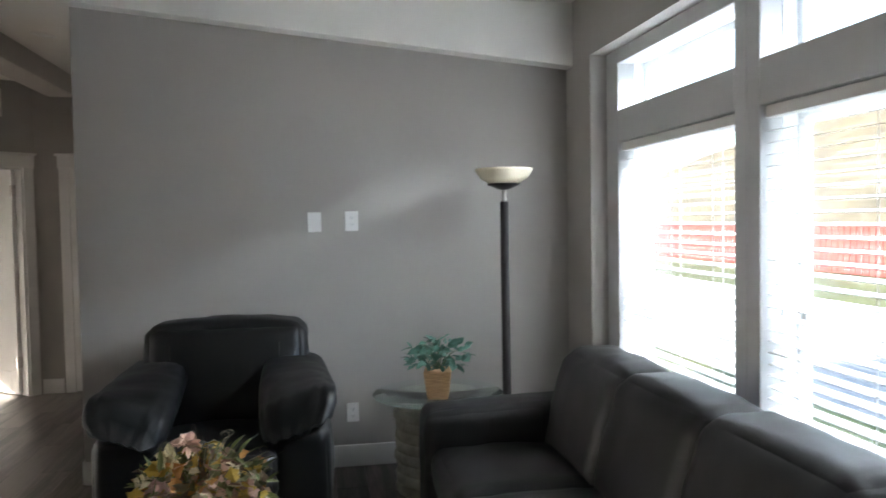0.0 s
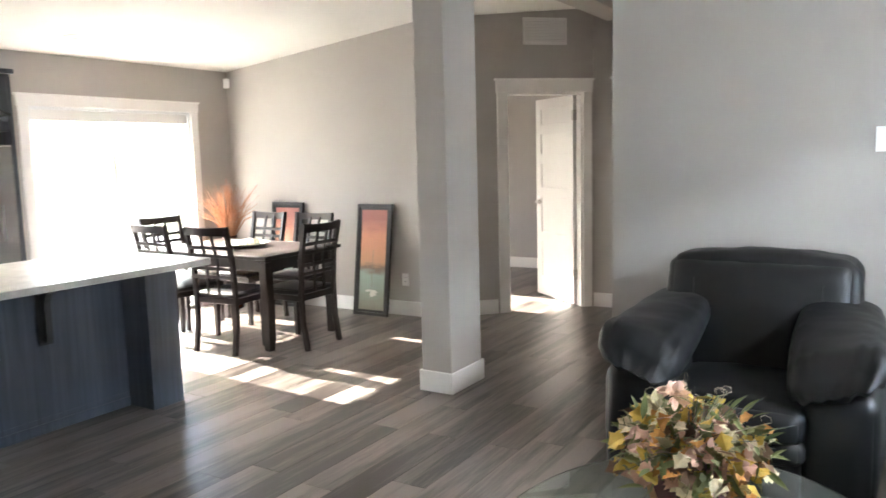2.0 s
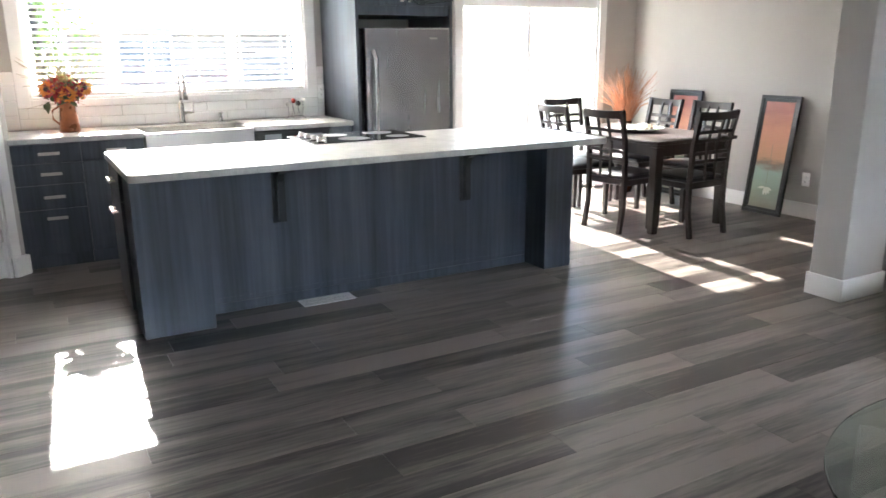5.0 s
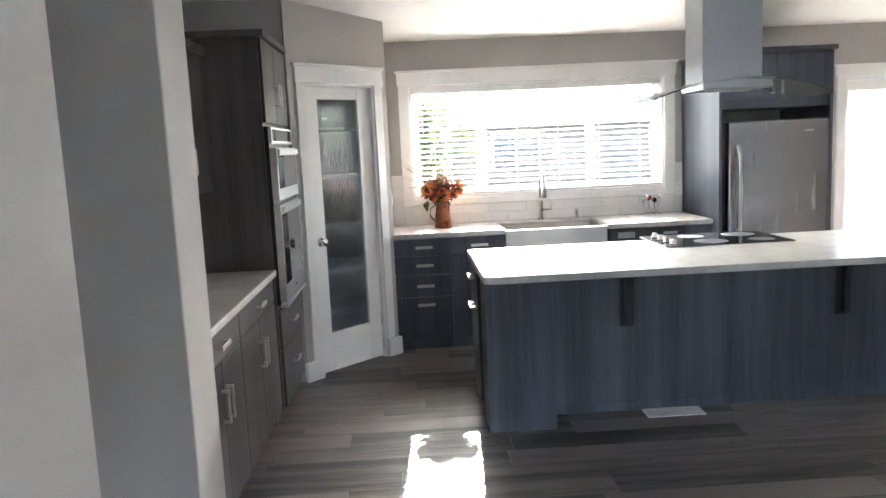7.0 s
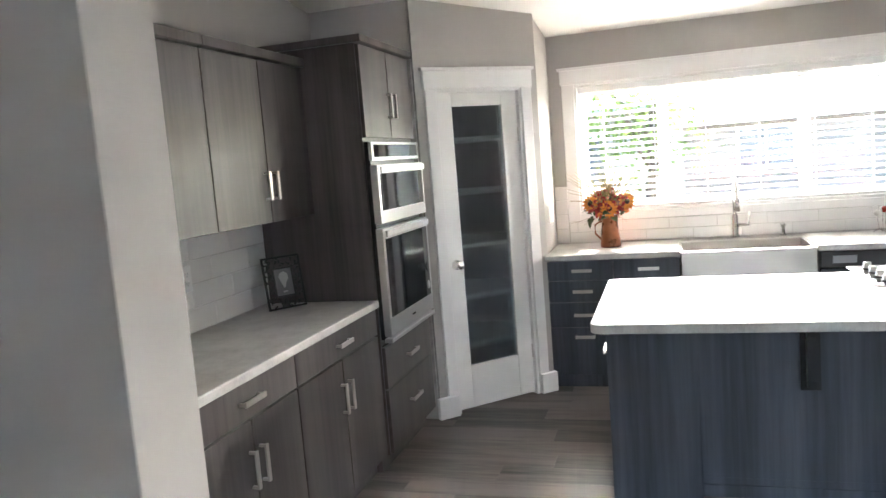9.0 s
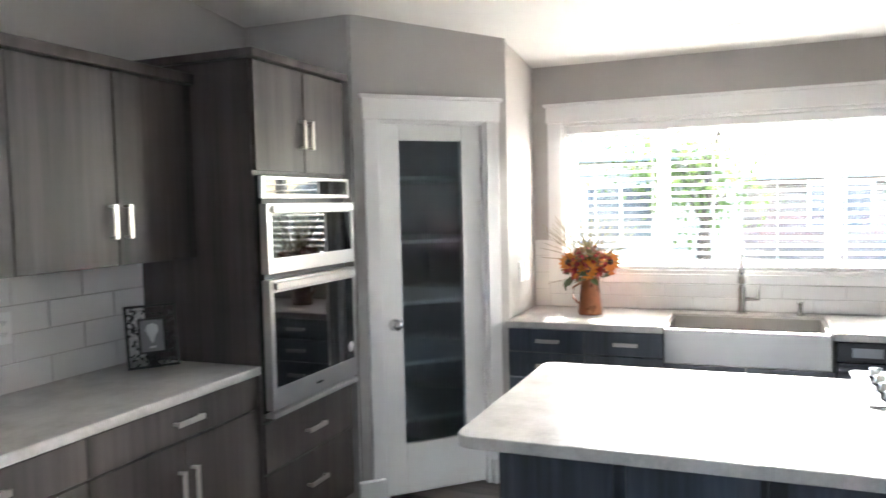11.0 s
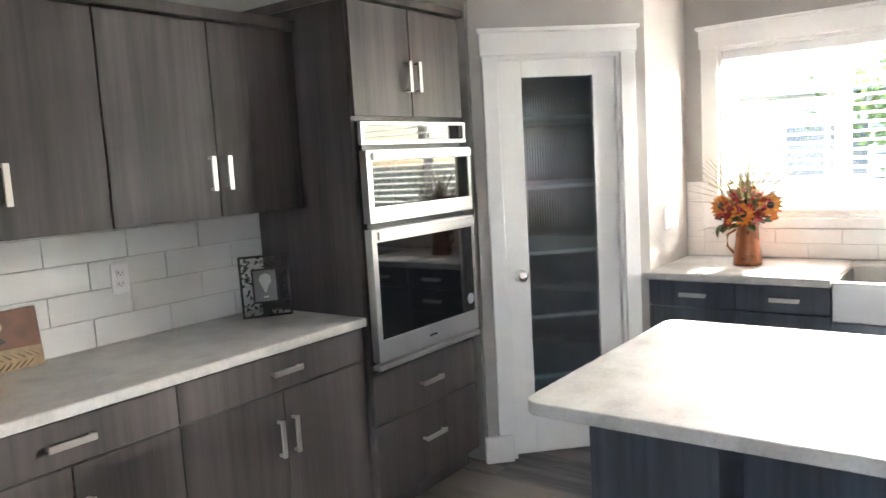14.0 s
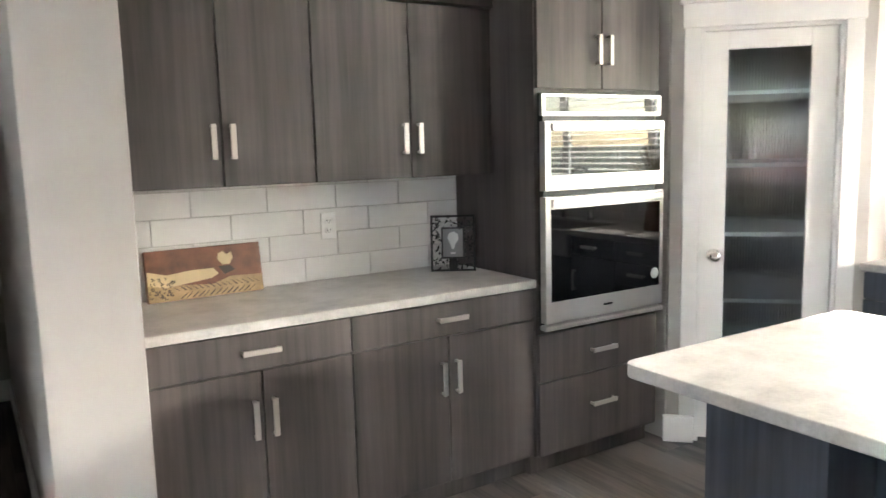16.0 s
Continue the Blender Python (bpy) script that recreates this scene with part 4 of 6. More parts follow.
for x, y, r in [(-4.30, 2.75, 0.08), (-4.05, 2.78, 0.10), (-4.30, 3.05, 0.10), (-4.04, 3.08, 0.075)]:
    Mesh().lathe([(r - 0.004, 0.9232), (r, 0.9232), (r, 0.9236), (r - 0.004, 0.9236)], x, y, 32).ob("burner_ring", plain("burner_grey", (0.09, 0.09, 0.095), 0.3), ck)
hd = thing("range_hood", (-4.25, 2.95, 1.76), "stainless steel island range hood with curved glass canopy", "range hood")
Mesh().box(-4.40, 2.757, 1.86, -4.12, 3.115, roof_z(-4.25) + 0.02, 0.003).ob("chimney", HOODM, hd)
Mesh().box(-4.42, 2.735, 1.812, -4.06, 3.155, 1.863, 0.008, seg=2).ob("body", HOODM, hd)
ms = Mesh()
tmp = bmesh.new()
N, rows_ = 18, []
for i in range(N + 1):
    u = -1 + 2 * i / N
    y, z = 2.97 + u * 0.53, 1.865 - 0.10 * u * u
    row = []
    bow = 0.05 * (1 - u * u)
    for x in (-4.50 - bow * 0.6, -4.03 + bow):
        row.append((tmp.verts.new((x, y, z)), tmp.verts.new((x, y, z + 0.008))))
    rows_.append(row)
for a, b in zip(rows_, rows_[1:]):
    for q in [(a[0][0], b[0][0], b[1][0], a[1][0]), (a[0][1], a[1][1], b[1][1], b[0][1]), (a[0][0], a[0][1], b[0][1], b[0][0]), (a[1][0], b[1][0], b[1][1], a[1][1])]:
        tmp.faces.new(q)
for a in (rows_[0], rows_[-1]):
    tmp.faces.new((a[0][0], a[1][0], a[1][1], a[0][1]))
bmesh.ops.recalc_face_normals(tmp, faces=tmp.faces[:])
ms.take(tmp)
cg = ms.ob("glass_canopy", GREENG, hd)
cg.visible_shadow = False
for y in (2.82, 3.08):
    Mesh().lathe([(0, 1.797), (0.03, 1.797), (0.03, 1.805), (0, 1.805)], -4.12, y, 16).ob("lamp_lens", CHROME, hd)


# ---- small fixtures ----
def plate(name, label, p, facing, w=0.072, h=0.117, kind="outlet"):
    """A wall plate whose face looks along facing ('+x', '-y' ...); outlets get two sockets, switches a rocker."""
    rot = {"-y": 0, "+x": 90, "+y": 180, "-x": 270}[facing]
    M = Matrix.Translation(p) @ Matrix.Rotation(math.radians(rot), 4, "Z")
    e = thing(name, p, label, kind)
    Mesh().box(-w / 2, -0.006, -h / 2, w / 2, 0, h / 2, 0.002, m=M).ob("cover", PLATE, e)
    if kind == "outlet":
        for z in (-0.021, 0.021):
            Mesh().box(-0.016, -0.0085, z - 0.014, 0.016, -0.0055, z + 0.014, 0.003, m=M).ob("socket", PLATE, e)
            s = Mesh()
            for dx in (-0.007, 0.007):
                s.box(dx - 0.0012, -0.0092, z - 0.003, dx + 0.0012, -0.0084, z + 0.007, m=M)
            s.box(-0.002, -0.0092, z - 0.010, 0.002, -0.0084, z - 0.006, m=M)
            s.ob("slots", BLACK, e)
    elif kind == "switch":
        Mesh().box(-0.017, -0.010, -0.033, 0.017, -0.0055, 0.033, 0.002, m=M).ob("rocker", PLATE, e)
    return e


plate("media_plate", "blank white wall plate on the living room wall", (0.14, YA, 1.507), "-y", 0.08, 0.12, "wall plate")
plate("wall_outlet", "white outlet high on the living room wall", (0.363, YA, 1.51), "-y", 0.08, 0.12)
plate("wall_outlet", "white wall outlet above the baseboard", (0.345, YA, 0.335), "-y")
plate("wall_outlet", "white wall outlet beside the leaning painting", (-3.73, YD, 0.34), "-y")
plate("wall_outlet", "white outlet on the tiled backsplash", (-3.19, -0.385, 1.16), "+y")
plate("wall_outlet", "white outlet on the tile beside the fridge", (XW + 0.014, 3.268, 1.12), "+x", 0.055)
plate("wall_outlet", "white wall outlet inside the bedroom", (-3.62, 10.0, 0.36), "-y")
plate("light_switch", "white rocker light switch beside the counter", (-5.62, 0.85, 1.16), "+y", kind="switch")
plate("light_switch", "white rocker light switch beside the counter", (-5.74, 0.85, 1.16), "+y", kind="switch")
v = thing("return_air_vent", diag(1.1, 0, 2.58), "white louvred return air grille above the door", "vent")
ms = frame_rect("y", -0.012, 0.0, 0.885, 1.31, 2.46, 2.70, 0.022)
vm = Mesh()
vm.take(ms.bm, DIAG)
vm.ob("frame", TRIM, v)
lo = Mesh()
for k in range(15):
    lo.box(0.905, -0.008, 2.483 + k * 0.0132, 1.29, -0.001, 2.492 + k * 0.0132, m=DIAG)
lo.ob("louvres", TRIM, v)
fv = thing("floor_vent", (-3.72, 2.43, 0.001), "white metal floor register beside the island", "vent")
ms = Mesh()
for a in [(-3.785, 2.265, -3.655, 2.28), (-3.785, 2.58, -3.655, 2.595), (-3.785, 2.28, -3.77, 2.58), (-3.67, 2.28, -3.655, 2.58)]:
    ms.box(a[0], a[1], 0.001, a[2], a[3], 0.006, 0.001)
ms.ob("frame", TRIM, fv)
ms = Mesh()
for k in range(22):
    ms.box(-3.77, 2.284 + k * 0.0135, 0.001, -3.67, 2.292 + k * 0.0135, 0.005)
ms.ob("louvres", TRIM, fv)
# flat black sheet paints in the shade of the opening below the louvres
Mesh().box(-3.77, 2.28, 0.0005, -3.67, 2.58, 0.0012).ob("duct_shade", BLACK, fv)
for x, y in [(-5.56, 2.07), (-5.345, 4.775), (-5.33, 6.14), (-1.63, 6.227)]:
    z = roof_z(x)
    tilt = math.degrees(math.atan(SLOPE)) * (1 if x > RIDGE_X else -1)
    e = thing("recessed_light", (x, y, z), "white recessed ceiling light, switched off", "ceiling light", "recessed lights")
    M = pose(x, y, z, 0, tilt, 0)
    Mesh().lathe([(0.055, 0.001), (0.055, -0.004), (0.075, -0.006), (0.082, -0.003), (0.082, 0.001)], seg=28, m=M).ob("trim_ring", TRIM, e)
    Mesh().lathe([(0.0, -0.002), (0.053, -0.002), (0.053, 0.0), (0.0, 0.0)], seg=24, m=M).ob("lens", PLATE, e)
sn = thing("motion_sensor", (-5.9, 6.82, 2.30), "small white motion sensor in the ceiling corner", "sensor")
Mesh().box(-0.03, -0.02, -0.05, 0.03, 0.02, 0.05, 0.008, m=pose(-5.905, 6.825, 2.29, 0, 0, 45), seg=2).ob("case", PLATE, sn)


# ---- living room ----
def leather_arm(side, seed):
    """A broad padded arm: it slopes down and splays to the front, where it folds over in pleats."""
    tmp = bmesh.new()
    N, K = 44, 40
    rings = []
    for i in range(N + 1):
        t = i / N
        y = 5.08 - 0.83 * t
        cx = side * (0.36 + 0.035 * t)
        cz = 0.80 - 0.12 * t ** 1.3
        hw = 0.155 + 0.035 * math.sin(math.pi * min(1, t * 0.75))
        hh = 0.095
        end = 1.0
        if t > 0.86:
            end = math.sqrt(max(0.0, 1 - ((t - 0.86) / 0.14) ** 2))
            cz -= 0.055 * (1 - end)
        if t < 0.08:
            end = 0.55 + 0.45 * t / 0.08
        row = []
        for k in range(K):
            a = 2 * math.pi * k / K
            c, n_ = math.cos(a), math.sin(a)
            ex = math.copysign(abs(c) ** 0.72, c) * hw * (0.62 + 0.38 * end)
            ez = math.copysign(abs(n_) ** 0.72, n_) * hh * end
            fold = max(0.0, (t - 0.66) / 0.34)
            pleat = 0.015 * fold * math.sin(ex * 120 + seed + 0.7 * math.sin(ex * 37)) * (0.4 + 0.6 * end)
            p = Vector((AX + cx + ex, y, cz - hh + ez + pleat + (side * ex) * (0.50 * t * t - 0.12)))
            p.z += 0.006 * noise.noise(p * 8 + Vector((seed, 0, 0))) + 0.003 * noise.noise(p * 22)
            p.x += 0.004 * noise.noise(p * 11 + Vector((0, seed, 0)))
            row.append(tmp.verts.new(p))
        rings.append(row)
    for a, b in zip(rings, rings[1:]):
        for k in range(K):
            tmp.faces.new((a[k], a[(k + 1) % K], b[(k + 1) % K], b[k]))
    tmp.faces.new(rings[0])
    tmp.faces.new(rings[-1])
    bmesh.ops.recalc_face_normals(tmp, faces=tmp.faces[:])
    for f in tmp.faces:
        f.smooth = True
    return Mesh().take(tmp)


AX = -0.35
ac = thing("leather_armchair", (-0.35, 4.75, 0), "black leather armchair with padded rolled arms", "armchair")


def body_shape(p, u):
    p.x *= 1 + 0.05 * (1 - u.z * u.z) - 0.03 * max(0, -u.z)
    return p


Mesh().cushion(AX - 0.535, 4.29, 0.03, AX - 0.27, 5.14, 0.54, 0.06, 0.02, 0.005, 14, shape=body_shape).ob("arm_body", LEATHER, ac)
Mesh().cushion(AX + 0.27, 4.29, 0.03, AX + 0.535, 5.14, 0.54, 0.06, 0.02, 0.005, 14, seed=2, shape=body_shape).ob("arm_body", LEATHER, ac)
leather_arm(-1, 1.0).ob("arm_pad", LEATHER, ac)
leather_arm(1, 5.0).ob("arm_pad", LEATHER, ac)
Mesh().cushion(AX - 0.28, 4.28, 0.05, AX + 0.28, 5.10, 0.30, 0.04, 0.012, 0.004, 12, seed=3).ob("base", LEATHER, ac)
Mesh().cushion(AX - 0.285, 4.24, 0.215, AX + 0.285, 4.42, 0.335, 0.05, 0.012, 0.005, 14, seed=6).ob("footrest", LEATHER, ac)
Mesh().cushion(AX - 0.29, 4.23, 0.29, AX + 0.29, 4.98, 0.46, 0.07, 0.03, 0.008, 18, seed=7).ob("seat", LEATHER, ac)


def back_shape(p, u):
    p.y += 0.10 * u.z
    p.x *= 1.0 + 0.05 * u.z
    return p


Mesh().cushion(AX - 0.405, 4.84, 0.38, AX + 0.405, 5.14, 0.955, 0.075, 0.04, 0.010, 26, seed=8, shape=back_shape).ob("backrest", LEATHER, ac)
THREAD = plain("seam_thread", (0.03, 0.03, 0.033), 0.5)
for sx in (-0.28, 0.28):
    Mesh().tube([(AX + sx * 0.97, 4.80, 0.55), (AX + sx, 4.835, 0.70), (AX + sx * 1.02, 4.88, 0.86)], 0.002, 5).ob("seam", THREAD, ac)
for x in (AX - 0.48, AX + 0.48):
    for y in (4.38, 5.08):
        Mesh().lathe([(0, 0.0), (0.025, 0.0), (0.03, 0.04), (0, 0.04)], x, y, 12).ob("foot", BLACK, ac)

sf = thing("leather_sofa", (1.2, 3.3, 0), "black leather three-seat sofa under the windows", "sofa")
SY0, SY1 = 2.02, 4.42


def sofa_back(p, u):
    p.x += 0.07 * u.z
    return p


Mesh().cushion(0.70, SY0 + 0.05, 0.05, 1.55, SY1 - 0.03, 0.30, 0.04, 0.01, 0.004, 14).ob("base", CHARCOAL, sf)
Mesh().cushion(1.38, SY0 + 0.04, 0.10, 1.66, SY1 - 0.02, 0.66, 0.08, 0.01, 0.004, 14).ob("back_frame", CHARCOAL, sf)
for k in range(3):
    y0 = SY0 + 0.24 + k * 0.655
    Mesh().cushion(0.66, y0, 0.27, 1.30, y0 + 0.65, 0.44, 0.06, 0.03, 0.008, 16, seed=k).ob("seat_cushion", CHARCOAL, sf)
    Mesh().cushion(1.25, y0 - 0.022, 0.40, 1.54, y0 + 0.672, 0.885, 0.085, 0.014, 0.007, 20, seed=k + 4, shape=sofa_back).ob("back_cushion", CHARCOAL, sf)


def sofa_arm(p, u):
    p.z += 0.012 * u.x * max(0, u.z)
    if u.x < -0.6 and u.z > 0:
        p.z += 0.004 * math.sin(p.y * 170) * u.z
    return p


for y0, y1 in [(SY1 - 0.27, SY1), (SY0, SY0 + 0.27)]:
    Mesh().cushion(0.63, y0, 0.05, 1.42, y1, 0.615, 0.055, 0.014, 0.006, 24, seed=y0, shape=sofa_arm).ob("arm", CHARCOAL, sf)
for x in (0.75, 1.5):
    for y in (SY0 + 0.1, SY1 - 0.1):
        Mesh().lathe([(0, 0.0), (0.025, 0.0), (0.03, 0.06), (0, 0.06)], x, y, 12).ob("foot", BLACK, sf)

# floor lamp
LX, LY = 1.235, 5.0
lp = thing("floor_lamp", (LX, LY, 0), "dark bronze torchiere floor lamp with cream bowl", "lamp")
BRONZE = plain("dark_bronze", (0.035, 0.03, 0.03), 0.35, 0.6, vary=0.15)
Mesh().lathe([(0, 0.0), (0.14, 0.0), (0.14, 0.015), (0.10, 0.03), (0.03, 0.045), (0.026, 0.06), (0.026, 1.60), (0.022, 1.61), (0.0, 1.61)], LX, LY, 20).ob("pole", BRONZE, lp)
Mesh().lathe([(0, 1.60), (0.014, 1.60), (0.014, 1.68), (0.0, 1.68)], LX, LY, 12).ob("neck", NICKEL, lp)
Mesh().lathe([(0, 1.675), (0.035, 1.68), (0.095, 1.705), (0.10, 1.712), (0, 1.712)], LX, LY, 28).ob("cup", BRONZE, lp)
Mesh().lathe([(0, 1.714), (0.09, 1.716), (0.14, 1.745), (0.165, 1.785), (0.168, 1.80), (0.162, 1.80), (0.135, 1.75), (0.085, 1.725), (0, 1.722)], LX, LY, 32).ob("shade", plain("cream_glass", (0.72, 0.64, 0.48), 0.25, vary=0.05), lp)

# round end table with a stacked stone base
EX, EY = 0.80, 4.86
et = thing("end_table", (EX, EY, 0), "round glass end table on rough stone base", "end table")
t = Mesh().lathe([(0, 0.532), (0.36, 0.532), (0.366, 0.538), (0.36, 0.544), (0, 0.544)], EX, EY, 48).ob("glass_top", GREENG, et)
t.visible_shadow = False
rnd = random.Random(3)
for k in range(9):
    z0 = 0.003 + k * 0.0585
    pr = []
    r0 = 0.245 + rnd.uniform(-0.006, 0.006)
    s = Mesh().lathe([(0, z0), (r0 - 0.006, z0), (r0, z0 + 0.01), (r0 + 0.002, z0 + 0.035), (r0 - 0.005, z0 + 0.056), (0, z0 + 0.056)], EX, EY, 26)
    for vv in s.bm.verts:
        q = noise.noise(Vector((vv.co.x * 14, vv.co.y * 14, vv.co.z * 18)))
        d = Vector((vv.co.x - EX, vv.co.y - EY, 0))
        if d.length > 0.05:
            vv.co += d.normalized() * q * 0.012
    s.ob("stone", ROUGHSTONE, et)


def leaf_shape(bm, M, L, W, curl=0.15, teeth=0.0):
    """One pointed leaf with a fold along its rib."""
    n = 5
    mid, lft, rgt = [], [], []
    for i in range(n + 1):
        u = i / n
        wd = W * math.sin(math.pi * min(1, u * 0.92 + 0.08)) * (1 + teeth * (1 if i % 2 else -0.6))
        zc = -curl * L * u * u
        mid.append(bm.verts.new(M @ Vector((0, L * u, zc))))
        if 0 < i < n:
            lft.append(bm.verts.new(M @ Vector((-wd, L * u, zc + 0.25 * wd))))
            rgt.append(bm.verts.new(M @ Vector((wd, L * u, zc + 0.25 * wd))))
    for s in (lft, rgt):
        bm.faces.new((mid[0], mid[1], s[0]))
        for i in range(len(s) - 1):
            bm.faces.new((mid[i + 1], mid[i + 2], s[i + 1], s[i]))
        bm.faces.new((mid[-2], mid[-1], s[-1]))


def spray(parent, name, mat, n, centre, spread, height, L, W, rnd, droop=0.4, teeth=0.0, flat=0.6):
    """Leaves set about a bunch."""
    bm = bmesh.new()
    c = Vector(centre)
    for _ in range(n):
        a, k = rnd.uniform(0, 6.283), rnd.random() ** 0.6
        p = c + Vector((spread * k * math.cos(a), spread * k * math.sin(a), height * rnd.uniform(0, 1) * (1.1 - 0.55 * k)))
        M = Matrix.Translation(p) @ Matrix.Rotation(a - math.pi / 2 + rnd.gauss(0, 0.6), 4, "Z") @ Matrix.Rotation(rnd.gauss(0.2, flat), 4, "X") @ Matrix.Rotation(rnd.gauss(0, flat), 4, "Y")
        s = rnd.uniform(0.7, 1.25)
        leaf_shape(bm, M, L * s, W * s, droop * rnd.uniform(0.3, 1.2), teeth)
    base = parent_place(parent)
    bmesh.ops.translate(bm, verts=bm.verts[:], vec=-base)
    data = bpy.data.meshes.new(name)
    bm.to_mesh(data)
    bm.free()
    data.materials.append(mat)
    o = new(name, data)
    o.parent = parent
    return tagged(o, kind="stuff")


def stems(parent, name, mat, n, base, top, spread, lo, hi, rnd, r=0.0018, curl=0.0):
    ms = Mesh()
    b = Vector(base)
    for _ in range(n):
        a, k = rnd.uniform(0, 6.283), rnd.random()
        tip = Vector((top[0] + spread * k * math.cos(a), top[1] + spread * k * math.sin(a), rnd.uniform(lo, hi) - 0.25 * spread * k))
        mid = b.lerp(tip, 0.55) + Vector((0, 0, 0.12 * (hi - b.z)))
        pts = [b, b.lerp(mid, 0.5), mid, tip]
        if curl:
            for q in range(1, 6):
                pts.append(tip + Vector((curl * math.sin(q * 1.1) * math.cos(a), curl * math.sin(q * 1.1) * math.sin(a), curl * 0.7 * (1 - math.cos(q * 1.1)))))
        ms.tube(pts, [r * 1.4, r * 1.2, r] + [r * 0.6] * (len(pts) - 3), 4)
    return tagged(ms.ob(name, mat, parent), kind="stuff")


# plant in a woven square pot on the end table
PX, PY, PZ0 = 0.78, 4.72, 0.545
pl = thing("potted_plant", (PX, PY, PZ0), "green leafy plant in a tan woven pot", "plant")
WICKER = wood("woven_tan", (0.36, 0.20, 0.09), (0.58, 0.36, 0.19), 0.7, (1, 1, 6), 20, relief=0.6)
ms = Mesh()
tmp = bmesh.new()
bmesh.ops.create_cone(tmp, cap_ends=True, segments=4, radius1=0.078, radius2=0.105, depth=0.155)
tmp.transform(pose(PX, PY, PZ0 + 0.0785, 0, 0, 32))
bmesh.ops.bevel(tmp, geom=tmp.edges[:], offset=0.006, segments=2, affect="EDGES")
ms.take(tmp).ob("pot", WICKER, pl)
rnd = random.Random(12)
TEAL = plain("grey_green_leaf", (0.05, 0.135, 0.10), 0.55, vary=0.35, scale=14, relief=0.0)
stems(pl, "stem", plain("stem_green", (0.06, 0.10, 0.05), 0.7), 24, (PX, PY, PZ0 + 0.14), (PX, PY, 0), 0.17, PZ0 + 0.25, PZ0 + 0.36, rnd)
spray(pl, "leaves", TEAL, 120, (PX, PY, PZ0 + 0.17), 0.17, 0.17, 0.055, 0.019, rnd)

# coffee table, oval glass on carved pale stone
CX, CY, CZ = -0.2, 3.03, 0.45
cof = thing("coffee_table", (CX, CY, 0), "oval glass coffee table on carved pale stone", "coffee table")
ms = Mesh()
ms.prism([(CX + 0.53 * math.cos(2 * math.pi * k / 64), CY + 0.66 * math.sin(2 * math.pi * k / 64)) for k in range(64)], CZ - 0.012, CZ, 0.003)
t = ms.ob("glass_top", GREENG, cof)
t.visible_shadow = False
for k, (dx, dy, hh) in enumerate([(-0.22, -0.10, 0.434), (0.20, 0.08, 0.434), (-0.02, 0.30, 0.434)]):
    s = Mesh().lathe([(0, 0.003), (0.13, 0.003), (0.15, 0.04), (0.12, 0.14), (0.075, 0.27), (0.06, 0.36), (0.07, 0.41), (0.055, hh), (0, hh)], CX + dx, CY + dy, 24)
    for vv in s.bm.verts:
        d = Vector((vv.co.x - CX - dx, vv.co.y - CY - dy, 0))
        if d.length > 0.02:
            vv.co += d.normalized() * (0.016 * noise.noise(Vector((vv.co.x * 16, vv.co.y * 16, vv.co.z * 9))) + 0.012 * math.sin(6 * math.atan2(d.y, d.x) + vv.co.z * 9))
    s.ob("stone_foot", MARBLE, cof)
s = Mesh().prism([(CX + 0.30 * math.cos(2 * math.pi * k / 32), CY + 0.02 + 0.34 * math.sin(2 * math.pi * k / 32)) for k in range(32)], 0.10, 0.16, 0.02)
s.ob("stone_slab", MARBLE, cof)

# autumn arrangement in a square tapered planter
FXc, FYc, FZ = -0.235, 3.17, 0.4505
fl = thing("autumn_arrangement", (FXc, FYc, FZ), "autumn silk leaves and flowers in maroon planter", "flower arrangement")
GOLD = wood("gold_brown_wood", (0.26, 0.15, 0.06), (0.46, 0.30, 0.15), 0.45, (1, 1, 0.3), 14)
MAROON = plain("maroon_panel", (0.055, 0.010, 0.012), 0.5, vary=0.2)
ms = Mesh()
tmp = bmesh.new()
bmesh.ops.create_cone(tmp, cap_ends=True, segments=4, radius1=0.075, radius2=0.125, depth=0.16)
tmp.transform(pose(FXc, FYc, FZ + 0.081, 0, 0, 20))
ms.take(tmp).ob("planter", MAROON, fl)
ms = Mesh()
for k in range(4):
    a = math.radians(20 + 90 * k)
    b2 = math.radians(110 + 90 * k)
    lo_, hi_ = Vector((FXc + 0.077 * math.cos(a), FYc + 0.077 * math.sin(a), FZ + 0.002)), Vector((FXc + 0.128 * math.cos(a), FYc + 0.128 * math.sin(a), FZ + 0.165))
    hi2 = Vector((FXc + 0.128 * math.cos(b2), FYc + 0.128 * math.sin(b2), FZ + 0.165))
    lo2 = Vector((FXc + 0.077 * math.cos(b2), FYc + 0.077 * math.sin(b2), FZ + 0.008))
    ms.tube([lo_, lo_.lerp(hi_, 0.5), hi_], 0.011, 6).tube([hi_, hi2], 0.009, 6).tube([lo_ + Vector((0, 0, 0.006)), lo2], 0.008, 6)
ms.ob("moulding", GOLD, fl)
rnd = random.Random(21)
B = (FXc, FYc, FZ + 0.16)
cols = [("olive_leaf", (0.17, 0.17, 0.07), 70, 0.075, 0.028), ("yellow_leaf", (0.50, 0.33, 0.06), 34, 0.085, 0.036), ("orange_leaf", (0.42, 0.19, 0.045), 26, 0.085, 0.038),
        ("dusty_pink_leaf", (0.46, 0.27, 0.20), 36, 0.08, 0.04), ("cream_leaf", (0.52, 0.44, 0.28), 40, 0.075, 0.034), ("brown_leaf", (0.14, 0.085, 0.05), 34, 0.075, 0.032)]
for nm, c, n, L, W in cols:
    spray(fl, nm, plain(nm, c, 0.75, vary=0.3, scale=22, relief=0.0), int(n * 2.2), B, 0.19, 0.18, L * 0.62, W * 0.58, rnd, 0.5, 0.35, 0.75)
